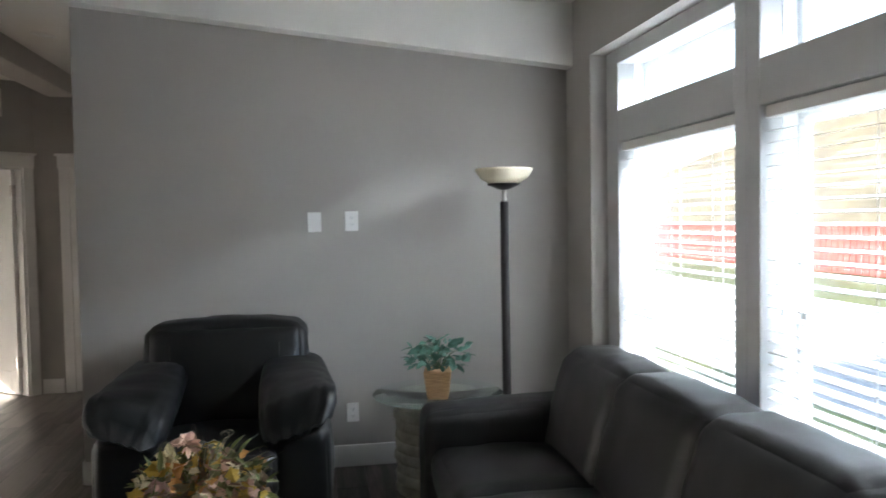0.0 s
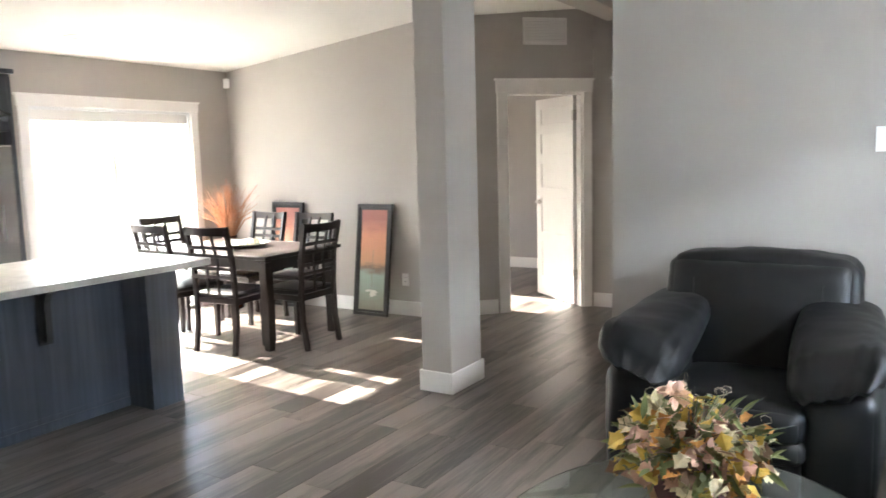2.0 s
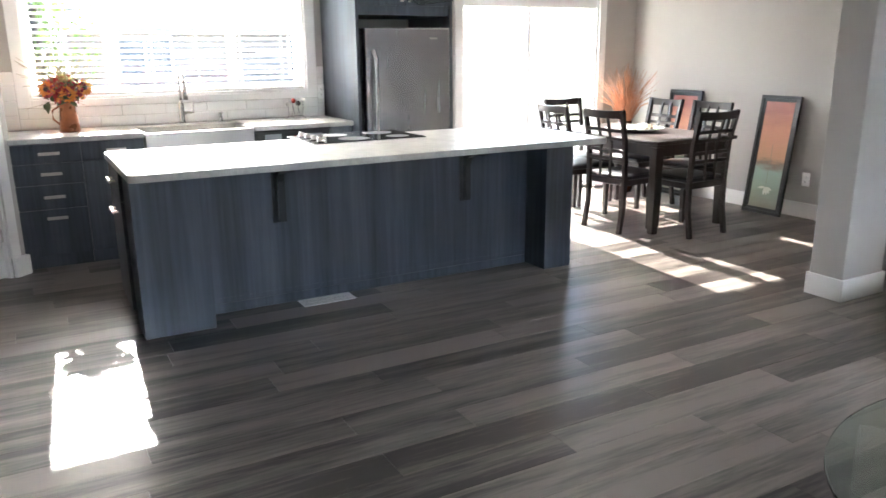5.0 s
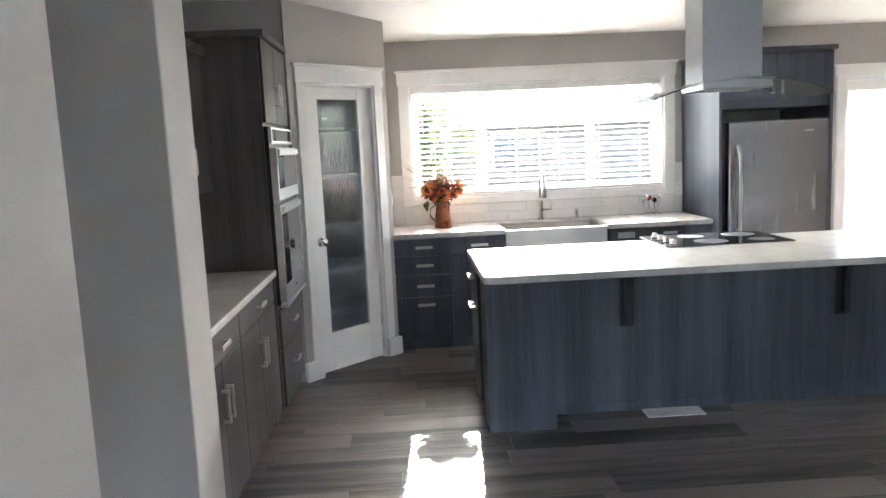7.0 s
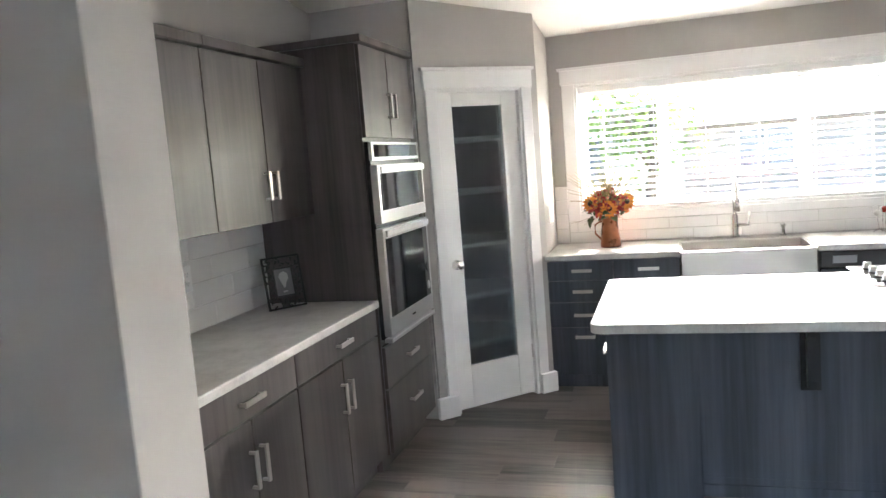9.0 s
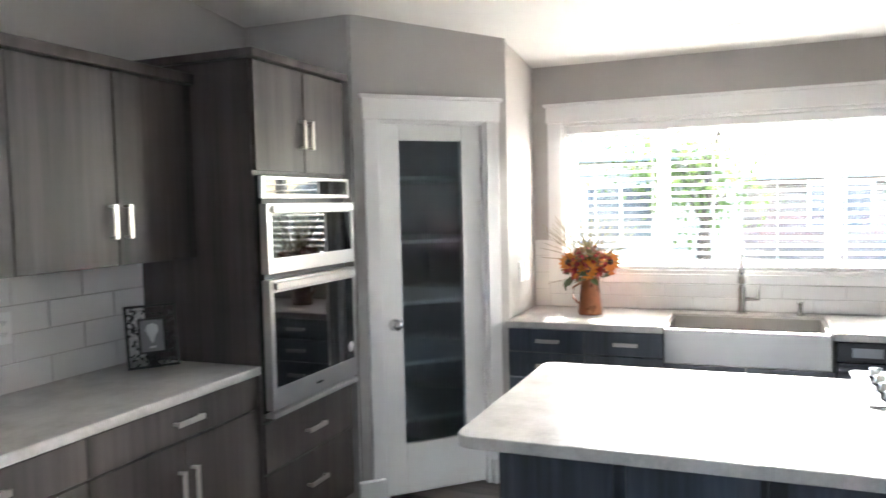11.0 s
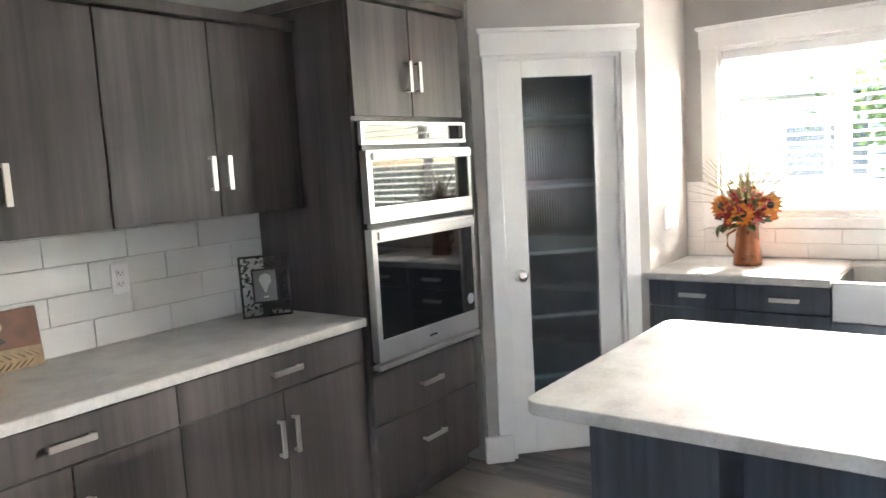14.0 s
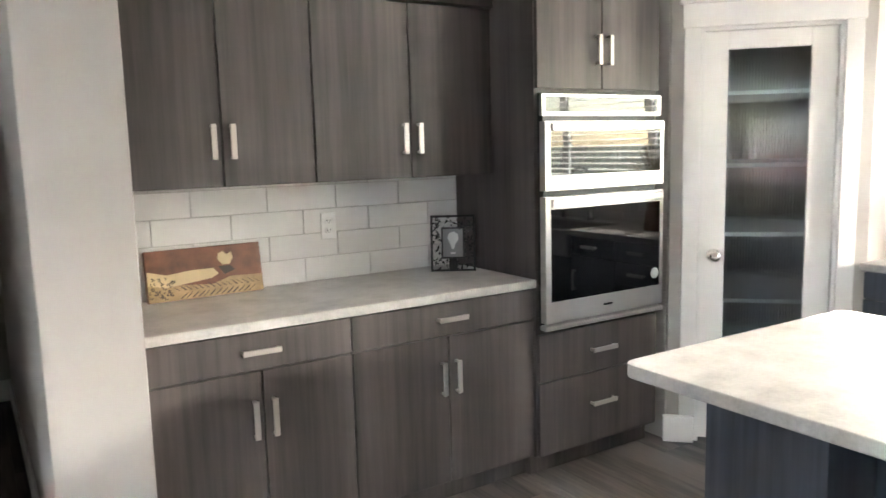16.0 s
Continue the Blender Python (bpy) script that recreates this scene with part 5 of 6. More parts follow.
spray(fl, "narrow_leaf", plain("narrow_green_leaf", (0.15, 0.17, 0.06), 0.75, vary=0.3, relief=0.0), 170, B, 0.21, 0.21, 0.062, 0.008, rnd, 0.4, 0.0, 0.9)
stems(fl, "grass_blade", plain("dark_grass", (0.07, 0.075, 0.06), 0.8), 34, B, (FXc, FYc), 0.30, FZ + 0.26, FZ + 0.42, rnd, 0.0013)
stems(fl, "curly_tendril", plain("pale_tendril", (0.45, 0.40, 0.30), 0.8), 14, B, (FXc, FYc), 0.24, FZ + 0.32, FZ + 0.42, rnd, 0.0013, 0.016)
for k, (dx, dy, dz, c) in enumerate([(-0.03, -0.06, 0.23, (0.72, 0.48, 0.38)), (-0.09, -0.02, 0.17, (0.52, 0.45, 0.26)), (0.06, -0.13, 0.10, (0.60, 0.36, 0.28)), (-0.11, -0.10, 0.10, (0.58, 0.36, 0.30))]):
    spray(fl, "flower", plain("petal", c, 0.7, vary=0.15, relief=0.0), 26, (B[0] + dx, B[1] + dy, B[2] + dz - 0.02), 0.025, 0.03, 0.035, 0.014, rnd, 0.1, 0.0, 0.9)


# ---- dining ----
TBX0, TBX1, TBY0, TBY1 = -5.30, -3.88, 5.23, 6.13
dt = thing("dining_table", ((TBX0 + TBX1) / 2, (TBY0 + TBY1) / 2, 0), "dark espresso wooden dining table", "table")
Mesh().box(TBX0, TBY0, 0.725, TBX1, TBY1, 0.755, 0.006, seg=2).ob("top", ESPRESSO, dt)
ms = Mesh()
for a in [(TBX0 + 0.05, TBY0 + 0.05, TBX1 - 0.05, TBY0 + 0.072), (TBX0 + 0.05, TBY1 - 0.072, TBX1 - 0.05, TBY1 - 0.05), (TBX0 + 0.05, TBY0 + 0.072, TBX0 + 0.072, TBY1 - 0.072), (TBX1 - 0.072, TBY0 + 0.072, TBX1 - 0.05, TBY1 - 0.072)]:
    ms.box(a[0], a[1], 0.63, a[2], a[3], 0.725)
ms.ob("apron", ESPRESSO, dt)
for x in (TBX0 + 0.075, TBX1 - 0.075):
    for y in (TBY0 + 0.075, TBY1 - 0.075):
        leg = Mesh()
        tmp = bmesh.new()
        bmesh.ops.create_cone(tmp, cap_ends=True, segments=4, radius1=0.042, radius2=0.058, depth=0.70)
        tmp.transform(pose(x, y, 0.352, 0, 0, 45))
        bmesh.ops.bevel(tmp, geom=tmp.edges[:], offset=0.004, segments=1, affect="EDGES")
        leg.take(tmp).ob("leg", ESPRESSO, dt)


def chair():
    """A ladder-back dining chair at the origin, facing +y, its back towards -y."""
    e = thing("dining_chair", (0, 0, 0), "dark espresso wooden dining chair with black padded seat", "chair", "chairs round the table")
    for sx in (-1, 1):
        x = sx * 0.20
        pts = [(x, -0.24, 0.0), (x, -0.205, 0.22), (x, -0.20, 0.45), (x, -0.215, 0.72), (x * 1.03, -0.27, 0.985)]
        lg = Mesh()
        for (a, b) in zip(pts, pts[1:]):
            A, Bv = Vector(a), Vector(b)
            d = Bv - A
            M = Matrix.Translation(A) @ d.to_track_quat("Z", "Y").to_matrix().to_4x4()
            lg.box(-0.018, -0.018, -0.004, 0.018, 0.018, d.length + 0.004, 0.003, m=M)
        lg.ob("back_post", ESPRESSO, e)
        fl_ = Mesh()
        tmp = bmesh.new()
        bmesh.ops.create_cone(tmp, cap_ends=True, segments=4, radius1=0.022, radius2=0.032, depth=0.43)
        tmp.transform(pose(x, 0.20, 0.215, 0, 0, 45))
        fl_.take(tmp).ob("leg", ESPRESSO, e)
    Mesh().box(-0.205, -0.20, 0.385, 0.205, 0.22, 0.435, 0.004).ob("seat_frame", ESPRESSO, e)
    Mesh().cushion(-0.215, -0.19, 0.430, 0.215, 0.235, 0.475, 0.022, 0.014, 0.002, 10).ob("seat_pad", LEATHER, e)

    def yb(z):
        return -0.215 - 0.055 * (z - 0.72) / 0.265 if z > 0.72 else -0.205
    # curved top rail, cross rails and the pair of uprights
    top = Mesh()
    tmp = bmesh.new()
    N = 10
    ring = []
    for i in range(N + 1):
        u = -1 + 2 * i / N
        bow = -0.03 * (1 - u * u)
        zt = 0.995 - 0.012 * (1 - u * u)
        zb = 0.925
        ring.append([tmp.verts.new((u * 0.222, yb(0.96) + bow + dy, z)) for dy, z in ((-0.011, zb), (0.011, zb), (0.011, zt), (-0.011, zt))])
    for a, b in zip(ring, ring[1:]):
        for k in range(4):
            tmp.faces.new((a[k], a[(k + 1) % 4], b[(k + 1) % 4], b[k]))
    tmp.faces.new(ring[0]), tmp.faces.new(ring[-1])
    bmesh.ops.recalc_face_normals(tmp, faces=tmp.faces[:])
    top.take(tmp).ob("top_rail", ESPRESSO, e)
    for z in (0.83, 0.765, 0.665, 0.60):
        Mesh().box(-0.20, yb(z) - 0.02, z - 0.014, 0.20, yb(z) - 0.002, z + 0.014, 0.003).ob("cross_rail", ESPRESSO, e)
    for x in (-0.055, 0.055):
        up = Mesh()
        for z0, z1 in [(0.45, 0.72), (0.72, 0.95)]:
            A, Bv = Vector((x, yb(z0) - 0.016, z0)), Vector((x, yb(z1) - 0.016, z1))
            M = Matrix.Translation(A) @ (Bv - A).to_track_quat("Z", "Y").to_matrix().to_4x4()
            up.box(-0.012, -0.008, -0.002, 0.012, 0.008, (Bv - A).length, 0.002, m=M)
        up.ob("upright", ESPRESSO, e)
    return e


ch = chair()
ch.matrix_basis = pose(-4.31, 5.30, 0, 0, 0, 4)
for x, y, a in [(-4.96, 5.31, -3), (-3.93, 5.63, 92), (-5.34, 5.65, -90), (-4.42, 6.15, 180), (-4.98, 6.13, 177)]:
    copy_thing(ch, pose(x, y, 0, 0, 0, a))

# plate with shells on the table
dp = thing("serving_plate", (-4.55, 5.68, 0.756), "pale serving plate of small decorations on the table", "plate")
Mesh().lathe([(0, 0.756), (0.09, 0.756), (0.17, 0.775), (0.205, 0.788), (0.20, 0.792), (0.16, 0.782), (0.08, 0.764), (0, 0.764)], -4.55, 5.68, 36).ob("dish", plain("celadon", (0.50, 0.55, 0.50), 0.25), dp)
rnd = random.Random(4)
for k in range(16):
    a, r = rnd.uniform(0, 6.28), rnd.uniform(0, 0.14)
    s = rnd.uniform(0.018, 0.034)
    Mesh().cushion(-s, -s * 0.8, -s * 0.5, s, s * 0.8, s * 0.5, s * 0.45, 0, 0.004, 4, m=pose(-4.55 + r * math.cos(a), 5.68 + r * math.sin(a), 0.788 + 0.012 * rnd.random(), rnd.uniform(0, 90), 0, rnd.uniform(0, 360)), seed=k).ob("ornament", plain("shell", rnd.choice([(0.62, 0.55, 0.46), (0.30, 0.22, 0.16), (0.66, 0.62, 0.56)]), 0.4), dp)

# tall vase with dried grasses in the corner
VX, VY = -5.55, 6.42
dg = thing("dried_grass_vase", (VX, VY, 0), "tall dark floor vase of rust-orange dried grasses", "vase")
Mesh().lathe([(0, 0.002), (0.10, 0.002), (0.13, 0.10), (0.125, 0.35), (0.085, 0.58), (0.06, 0.68), (0.075, 0.74), (0.065, 0.74), (0.05, 0.68), (0, 0.66)], VX, VY, 28).ob("vase", plain("brown_glaze", (0.09, 0.035, 0.02), 0.25, vary=0.3), dg)
rnd = random.Random(9)
stems(dg, "grass", plain("rust_grass", (0.40, 0.19, 0.10), 0.85, vary=0.35), 270, (VX, VY, 0.66), (VX, VY), 0.33, 0.98, 1.32, rnd, 0.0024)


def painting(name, label, x0, w, h, gap, parts_seed):
    """A framed sunset-toned picture that leans on the dining wall."""
    lean = math.degrees(math.asin(gap / h))
    M = Matrix.Translation((x0 + w / 2, YD - 0.02 - gap, 0.002)) @ Matrix.Rotation(math.radians(-lean), 4, "X")
    e = thing(name, (x0 + w / 2, YD - 0.02 - gap, 0), label, "painting", "leaning paintings")
    fr = Mesh()
    for b, t, d in [(0.0, 0.03, 0.028), (0.03, 0.055, 0.020)]:
        for q in [(-w / 2 + b, b, w / 2 - b, t), (-w / 2 + b, h - t, w / 2 - b, h - b), (-w / 2 + b, t, -w / 2 + t, h - t), (w / 2 - t, t, w / 2 - b, h - t)]:
            fr.box(q[0], -d, q[1], q[2], 0.0, q[3], 0.003, m=M)
    fr.ob("frame", IRON, e)
    m, n, l, b = nodes_of("sunset_canvas")
    tc = n.new("ShaderNodeTexCoord")
    sp = n.new("ShaderNodeSeparateXYZ")
    l.new(tc.outputs["Generated"], sp.inputs[0])
    no = noise_node(n, l, 7, (1, 1, 3), 6, 0.6)
    ad = n.new("ShaderNodeMath")
    ad.operation = "MULTIPLY_ADD"
    ad.inputs[1].default_value = 0.16
    l.new(no.outputs["Fac"], ad.inputs[0])
    l.new(sp.outputs["Z"], ad.inputs[2])
    r = ramp(n, l, ad.outputs[0], [(0.08, (0.20, 0.19, 0.14)), (0.25, (0.25, 0.30, 0.23)), (0.42, (0.27, 0.36, 0.31)), (0.50, (0.20, 0.15, 0.11)), (0.56, (0.50, 0.28, 0.16)), (0.80, (0.56, 0.25, 0.15)), (1.0, (0.35, 0.13, 0.10))])
    l.new(r.outputs[0], b.inputs["Base Color"])
    b.inputs["Roughness"].default_value = 0.35
    Mesh().box(-w / 2 + 0.054, -0.016, 0.054, w / 2 - 0.054, -0.006, h - 0.054, m=M).ob("canvas", m, e)
    if parts_seed:
        fm = bmesh.new()
        rr = random.Random(parts_seed)
        for k in range(9):
            a = rr.uniform(-1.5, 1.5)
            leaf_shape(fm, M @ Matrix.Translation((0.0, -0.018, 0.24)) @ Matrix.Rotation(math.radians(90), 4, "X") @ Matrix.Rotation(a + math.pi, 4, "Z"), 0.075, 0.012, 0.0)
        bmesh.ops.translate(fm, verts=fm.verts[:], vec=-parent_place(e))
        d = bpy.data.meshes.new("painted_flower")
        fm.to_mesh(d)
        fm.free()
        d.materials.append(plain("painted_white", (0.6, 0.6, 0.5), 0.6))
        o = new("painted_flower", d)
        o.parent = e
        Mesh().box(-0.002, -0.0175, 0.27, 0.002, -0.0165, 0.62, m=M).ob("painted_stem", plain("stem_paint", (0.22, 0.22, 0.15), 0.6), e)
    return e


painting("leaning_painting", "tall framed sunset painting leaning on the dining wall", -4.225, 0.40, 1.05, 0.14, 5)
painting("leaning_painting", "tall framed sunset painting leaning on the dining wall", -5.34, 0.42, 1.055, 0.12, 0)

# ---- things on the counters ----
bx = thing("box_canvas", (-2.63, -0.345, 0.9155), "small brown and cream still-life canvas on the counter", "painting")
M = Matrix.Translation((-2.63, -0.335, 0.9155)) @ Matrix.Rotation(math.radians(2), 4, "Z") @ Matrix.Rotation(math.radians(9), 4, "X") @ Matrix.Rotation(math.pi, 4, "Z")
BRUN = plain("painted_rust_brown", (0.17, 0.065, 0.03), 0.5, vary=0.45, scale=12)
Mesh().box(-0.235, 0, 0, 0.235, 0.03, 0.205, 0.002, m=M).ob("canvas", BRUN, bx)
CREAM = plain("painted_cream", (0.58, 0.44, 0.24), 0.5, vary=0.2, scale=10)
DKB = plain("painted_dark_brown", (0.05, 0.028, 0.016), 0.5, vary=0.3)
STR = plain("painted_tan", (0.36, 0.24, 0.11), 0.5, vary=0.25, scale=20)
ms = Mesh().sweep([(-0.233, 0.002), (0.233, 0.002), (0.233, 0.07), (0.10, 0.075), (0.02, 0.05), (-0.10, 0.06), (-0.233, 0.10)], -0.0012, -0.0002, M)
ms.ob("painted_cloth", STR, bx)
ms = Mesh().sweep([(-0.232, 0.07), (-0.16, 0.055), (0.02, 0.075), (0.05, 0.09), (0.03, 0.115), (-0.06, 0.115), (-0.16, 0.105), (-0.232, 0.125)], -0.0022, -0.0013, M)
ms.sweep([(0.05, 0.15), (0.07, 0.125), (0.10, 0.125), (0.115, 0.15), (0.11, 0.175), (0.09, 0.165), (0.075, 0.18), (0.055, 0.172)], -0.0022, -0.0013, M)
ms.ob("painted_form", CREAM, bx)
ms = Mesh()
rnd = random.Random(8)
for k in range(15):
    x = -0.115 + k * 0.0235
    for z, h in ((0.006, 0.026), (0.038, 0.024)):
        w_, lean_ = rnd.uniform(0.004, 0.008), (0.034 if z < 0.02 else -0.030) * rnd.uniform(0.8, 1.1)
        if x + lean_ < 0.215:
            ms.sweep([(x, z), (x + w_, z), (x + w_ * 0.9 + lean_ * 0.6, z + h * 0.55), (x + lean_, z + h), (x + lean_ * 0.5, z + h * 0.5)], -0.0032, -0.0023, M)
for k in range(34):
    x, z, q0 = rnd.uniform(-0.225, -0.13), rnd.uniform(0.012, 0.095), rnd.uniform(0, 6)
    r_ = rnd.uniform(0.005, 0.009)
    arc_ = [q0 + 0.75 * q for q in range(6)]
    ms.sweep([(x + r_ * math.cos(q), z + r_ * math.sin(q)) for q in arc_] + [(x + r_ * 0.45 * math.cos(q), z + r_ * 0.45 * math.sin(q)) for q in reversed(arc_)], -0.0032, -0.0023, M)
ms.sweep([(0.05, 0.12), (0.075, 0.085), (0.12, 0.10), (0.10, 0.12)], -0.0032, -0.0023, M)
tagged(ms.ob("painted_spots", DKB, bx), kind="stuff")
# black filigree photo frame
pf = thing("photo_frame", (-3.74, -0.22, 0.9155), "black filigree photo frame standing on the counter", "picture frame")
M = Matrix.Translation((-3.735, -0.20, 0.9155)) @ Matrix.Rotation(math.radians(-34), 4, "Z") @ Matrix.Rotation(math.radians(10), 4, "X") @ Matrix.Rotation(math.pi, 4, "Z")
ms = Mesh()
W2, H2 = 0.105, 0.265
for q in [(-W2, 0, W2, 0.01), (-W2, H2 - 0.01, W2, H2), (-W2, 0.01, -W2 + 0.01, H2 - 0.01), (W2 - 0.01, 0.01, W2, H2 - 0.01), (-0.055, 0.06, 0.055, 0.068), (-0.055, 0.2, 0.055, 0.208), (-0.055, 0.06, -0.047, 0.208), (0.047, 0.06, 0.055, 0.208)]:
    ms.box(q[0], -0.006, q[1], q[2], 0.006, q[3], 0.001, m=M)
ms.ob("frame", IRON, pf)
ms = Mesh()
rnd = random.Random(6)
for k in range(150):
    x, z = rnd.uniform(-W2 + 0.01, W2 - 0.01), rnd.uniform(0.01, H2 - 0.01)
    if abs(x) < 0.05 and 0.065 < z < 0.203:
        continue
    a, L = rnd.uniform(0, 6.28), rnd.uniform(0.008, 0.014)
    pts = [(x + L * math.cos(a), z + L * math.sin(a)), (x + L * 0.4 * math.cos(a + 1.57), z + L * 0.4 * math.sin(a + 1.57)), (x - L * math.cos(a), z - L * math.sin(a)), (x + L * 0.4 * math.cos(a - 1.57), z + L * 0.4 * math.sin(a - 1.57))]
    ms.sweep(pts, -0.003, 0.003, M)
tagged(ms.ob("leaf_filigree", IRON, pf), kind="stuff")
Mesh().box(-0.047, -0.002, 0.066, 0.047, 0.003, 0.202, m=M).ob("print", plain("grey_print", (0.22, 0.22, 0.22), 0.4, vary=0.1), pf)
Mesh().sweep([(-0.004, 0.105), (0.004, 0.105), (0.012, 0.13), (0.026, 0.15), (0.024, 0.175), (0.005, 0.187), (-0.018, 0.18), (-0.026, 0.16), (-0.016, 0.135)], -0.0035, -0.0025, M).box(-0.012, -0.0035, 0.082, 0.012, -0.0025, 0.09, m=M).ob("printed_tulip", plain("print_white", (0.62, 0.62, 0.6), 0.5), pf)
Mesh().box(-0.02, 0.006, 0.0, 0.02, 0.01, 0.2, m=M @ Matrix.Rotation(math.radians(-24), 4, "X")).ob("stand", IRON, pf)

# sunflower bunch in a copper jug
SX, SY = -5.66, 1.255
sv = thing("sunflower_jug", (SX, SY, 0.9155), "copper jug of autumn sunflowers and grasses on the counter", "flower vase")
COPPER = plain("copper_glaze", (0.22, 0.075, 0.028), 0.28, 0.4, vary=0.35, scale=9)
Mesh().lathe([(0, 0.916), (0.068, 0.916), (0.070, 0.93), (0.062, 1.0), (0.055, 1.07), (0.052, 1.11), (0.058, 1.13), (0.052, 1.13), (0.046, 1.11), (0, 1.09)], SX, SY, 28).tube([(SX, SY - 0.052, 1.10), (SX, SY - 0.10, 1.07), (SX, SY - 0.10, 1.01), (SX, SY - 0.062, 0.97)], 0.007, 8).ob("jug", COPPER, sv)
rnd = random.Random(31)
B = (SX, SY, 1.12)
spray(sv, "dark_leaves", plain("dark_green_leaf", (0.05, 0.075, 0.025), 0.7, vary=0.3, relief=0.0), 46, (SX, SY, 1.12), 0.13, 0.13, 0.06, 0.024, rnd)
spray(sv, "red_blooms", plain("deep_red", (0.26, 0.022, 0.018), 0.7, vary=0.35, scale=20, relief=0.0), 260, (SX, SY, 1.15), 0.13, 0.17, 0.036, 0.014, rnd, 0.1, 0, 0.9)
spray(sv, "orange_blooms", plain("burnt_orange", (0.50, 0.17, 0.03), 0.7, vary=0.3, scale=20, relief=0.0), 22, (SX, SY, 1.15), 0.13, 0.15, 0.04, 0.014, rnd, 0.1, 0, 0.9)
for k, (dx, dy, dz) in enumerate([(0.11, 0.01, 1.185), (0.05, 0.125, 1.225), (0.03, -0.12, 1.22)]):
    c = Vector((SX + dx, SY + dy, dz))
    face = Vector((1, dy * 3, 0.25)).normalized()
    R = Matrix.Translation(c) @ face.to_track_quat("Z", "Y").to_matrix().to_4x4()
    bm2 = bmesh.new()
    for ring_, L, m2 in [(0, 0.05, 14), (1, 0.042, 12)]:
        for q in range(m2):
            a = 6.283 * (q + ring_ * 0.5) / m2
            leaf_shape(bm2, R @ Matrix.Rotation(a, 4, "Z") @ Matrix.Translation((0, 0.014, 0.004 * ring_)), L, 0.010, -0.12)
    bmesh.ops.translate(bm2, verts=bm2.verts[:], vec=-Vector(sv.location))
    d = bpy.data.meshes.new("sunflower_petals")
    bm2.to_mesh(d)
    bm2.free()
    d.materials.append(plain("sunflower_orange", (0.56, 0.20, 0.022), 0.65, vary=0.2, relief=0.0))
    o = new("sunflower_petals", d)
    o.parent = sv
    Mesh().lathe([(0, -0.004), (0.018, -0.003), (0.02, 0.004), (0.012, 0.010), (0, 0.011)], seg=16, m=R).ob("sunflower_centre", DKB, sv)
stems(sv, "grass_plume", plain("straw_grass", (0.20, 0.165, 0.06), 0.8, vary=0.3), 150, B, (SX, SY), 0.30, 1.30, 1.54, rnd, 0.0018)
stems(sv, "low_twig", plain("twig_brown", (0.20, 0.11, 0.05), 0.8), 12, B, (SX + 0.05, SY), 0.28, 1.10, 1.25, rnd, 0.0012)

# small wire rack with dotted glasses by the window
gr = thing("wire_rack", (-5.80, 2.99, 0.9155), "chrome wire rack holding small painted ornaments", "rack")
ms = Mesh()
for k in range(3):
    y = 2.94 + k * 0.045
    ms.tube([(-5.80 + 0.06 * math.cos(q), y, 1.01 + 0.075 * math.sin(q)) for q in [k2 * math.pi / 10 for k2 in range(21)]], 0.003, 6)
    ms.tube([(-5.80, y, 0.937), (-5.77, y + 0.03, 0.918)], 0.003, 6).tube([(-5.80, y, 0.937), (-5.83, y - 0.03, 0.918)], 0.003, 6)
ms.tube([(-5.80, 2.92, 0.937), (-5.80, 3.05, 0.937)], 0.003, 6)
ms.ob("wire", CHROME, gr)
rnd = random.Random(2)
for k, c in enumerate([(0.62, 0.6, 0.56), (0.30, 0.03, 0.02), (0.04, 0.03, 0.03), (0.66, 0.64, 0.6)]):
    Mesh().lathe([(0, -0.022), (0.016, -0.016), (0.022, 0), (0.016, 0.016), (0, 0.022)], seg=14, m=pose(-5.80, 2.925 + k * 0.043, 1.04 + 0.022 * (k % 2), 0, 0, 0)).ob("ornament", plain("ornament_paint", c, 0.25), gr)


# ---- outside ----
GRASS = plain("dry_lawn", (0.065, 0.075, 0.025), 0.95, vary=0.35, scale=0.6, grain=30, relief=0.5)
CONCRETE = plain("concrete", (0.24, 0.235, 0.225), 0.9, vary=0.12, scale=1.0, grain=60)
ms = Mesh()
tmp = bmesh.new()
tmp.faces.new([tmp.verts.new(p) for p in [(-400, -400, -0.55), (400, -400, -0.55), (400, 400, -0.55), (-400, 400, -0.55)]])
ground = ms.take(tmp).ob("ground", GRASS)
structure(ground, "green and dry yellow lawn")
structure(Mesh().box(5.5, -40, -0.6, 11.5, 60, -0.53).ob("road", CONCRETE), "pale concrete road outside the front windows")
structure(Mesh().box(-24, 3.6, -0.6, -6.12, 12.0, -0.12).ob("pavement", CONCRETE), "pale concrete patio outside")
RED = wood("red_fence_boards", (0.11, 0.018, 0.016), (0.19, 0.035, 0.028), 0.8, (1, 1, 0.2), 6.0, piece=True)
fence = thing("red_fence", (17.5, 14, -0.55), "red painted board fence across the road", "fence")
Mesh().box(17.55, -10, -0.3, 17.6, 40, -0.2).box(17.55, -10, 0.6, 17.6, 40, 0.7).ob("rail", RED, fence)
bd = None
for k in range(170):
    y = -10 + k * 0.294
    if bd is None:
        o = Mesh().box(17.5, 0, -0.52, 17.548, 0.27, 1.05, 0.004).ob("board", RED)
        bd = o.data
    else:
        o = new("board", bd)
    o.parent = fence
    o.location = Vector((0, y, 0)) - fence.location
SIDING = plain("pale_siding", (0.42, 0.41, 0.39), 0.8, vary=0.06)
ROOFM = plain("grey_metal_roof", (0.30, 0.36, 0.38), 0.5, vary=0.1)


FARPANE = plain("far_window_glass", (0.10, 0.11, 0.12), 0.15)


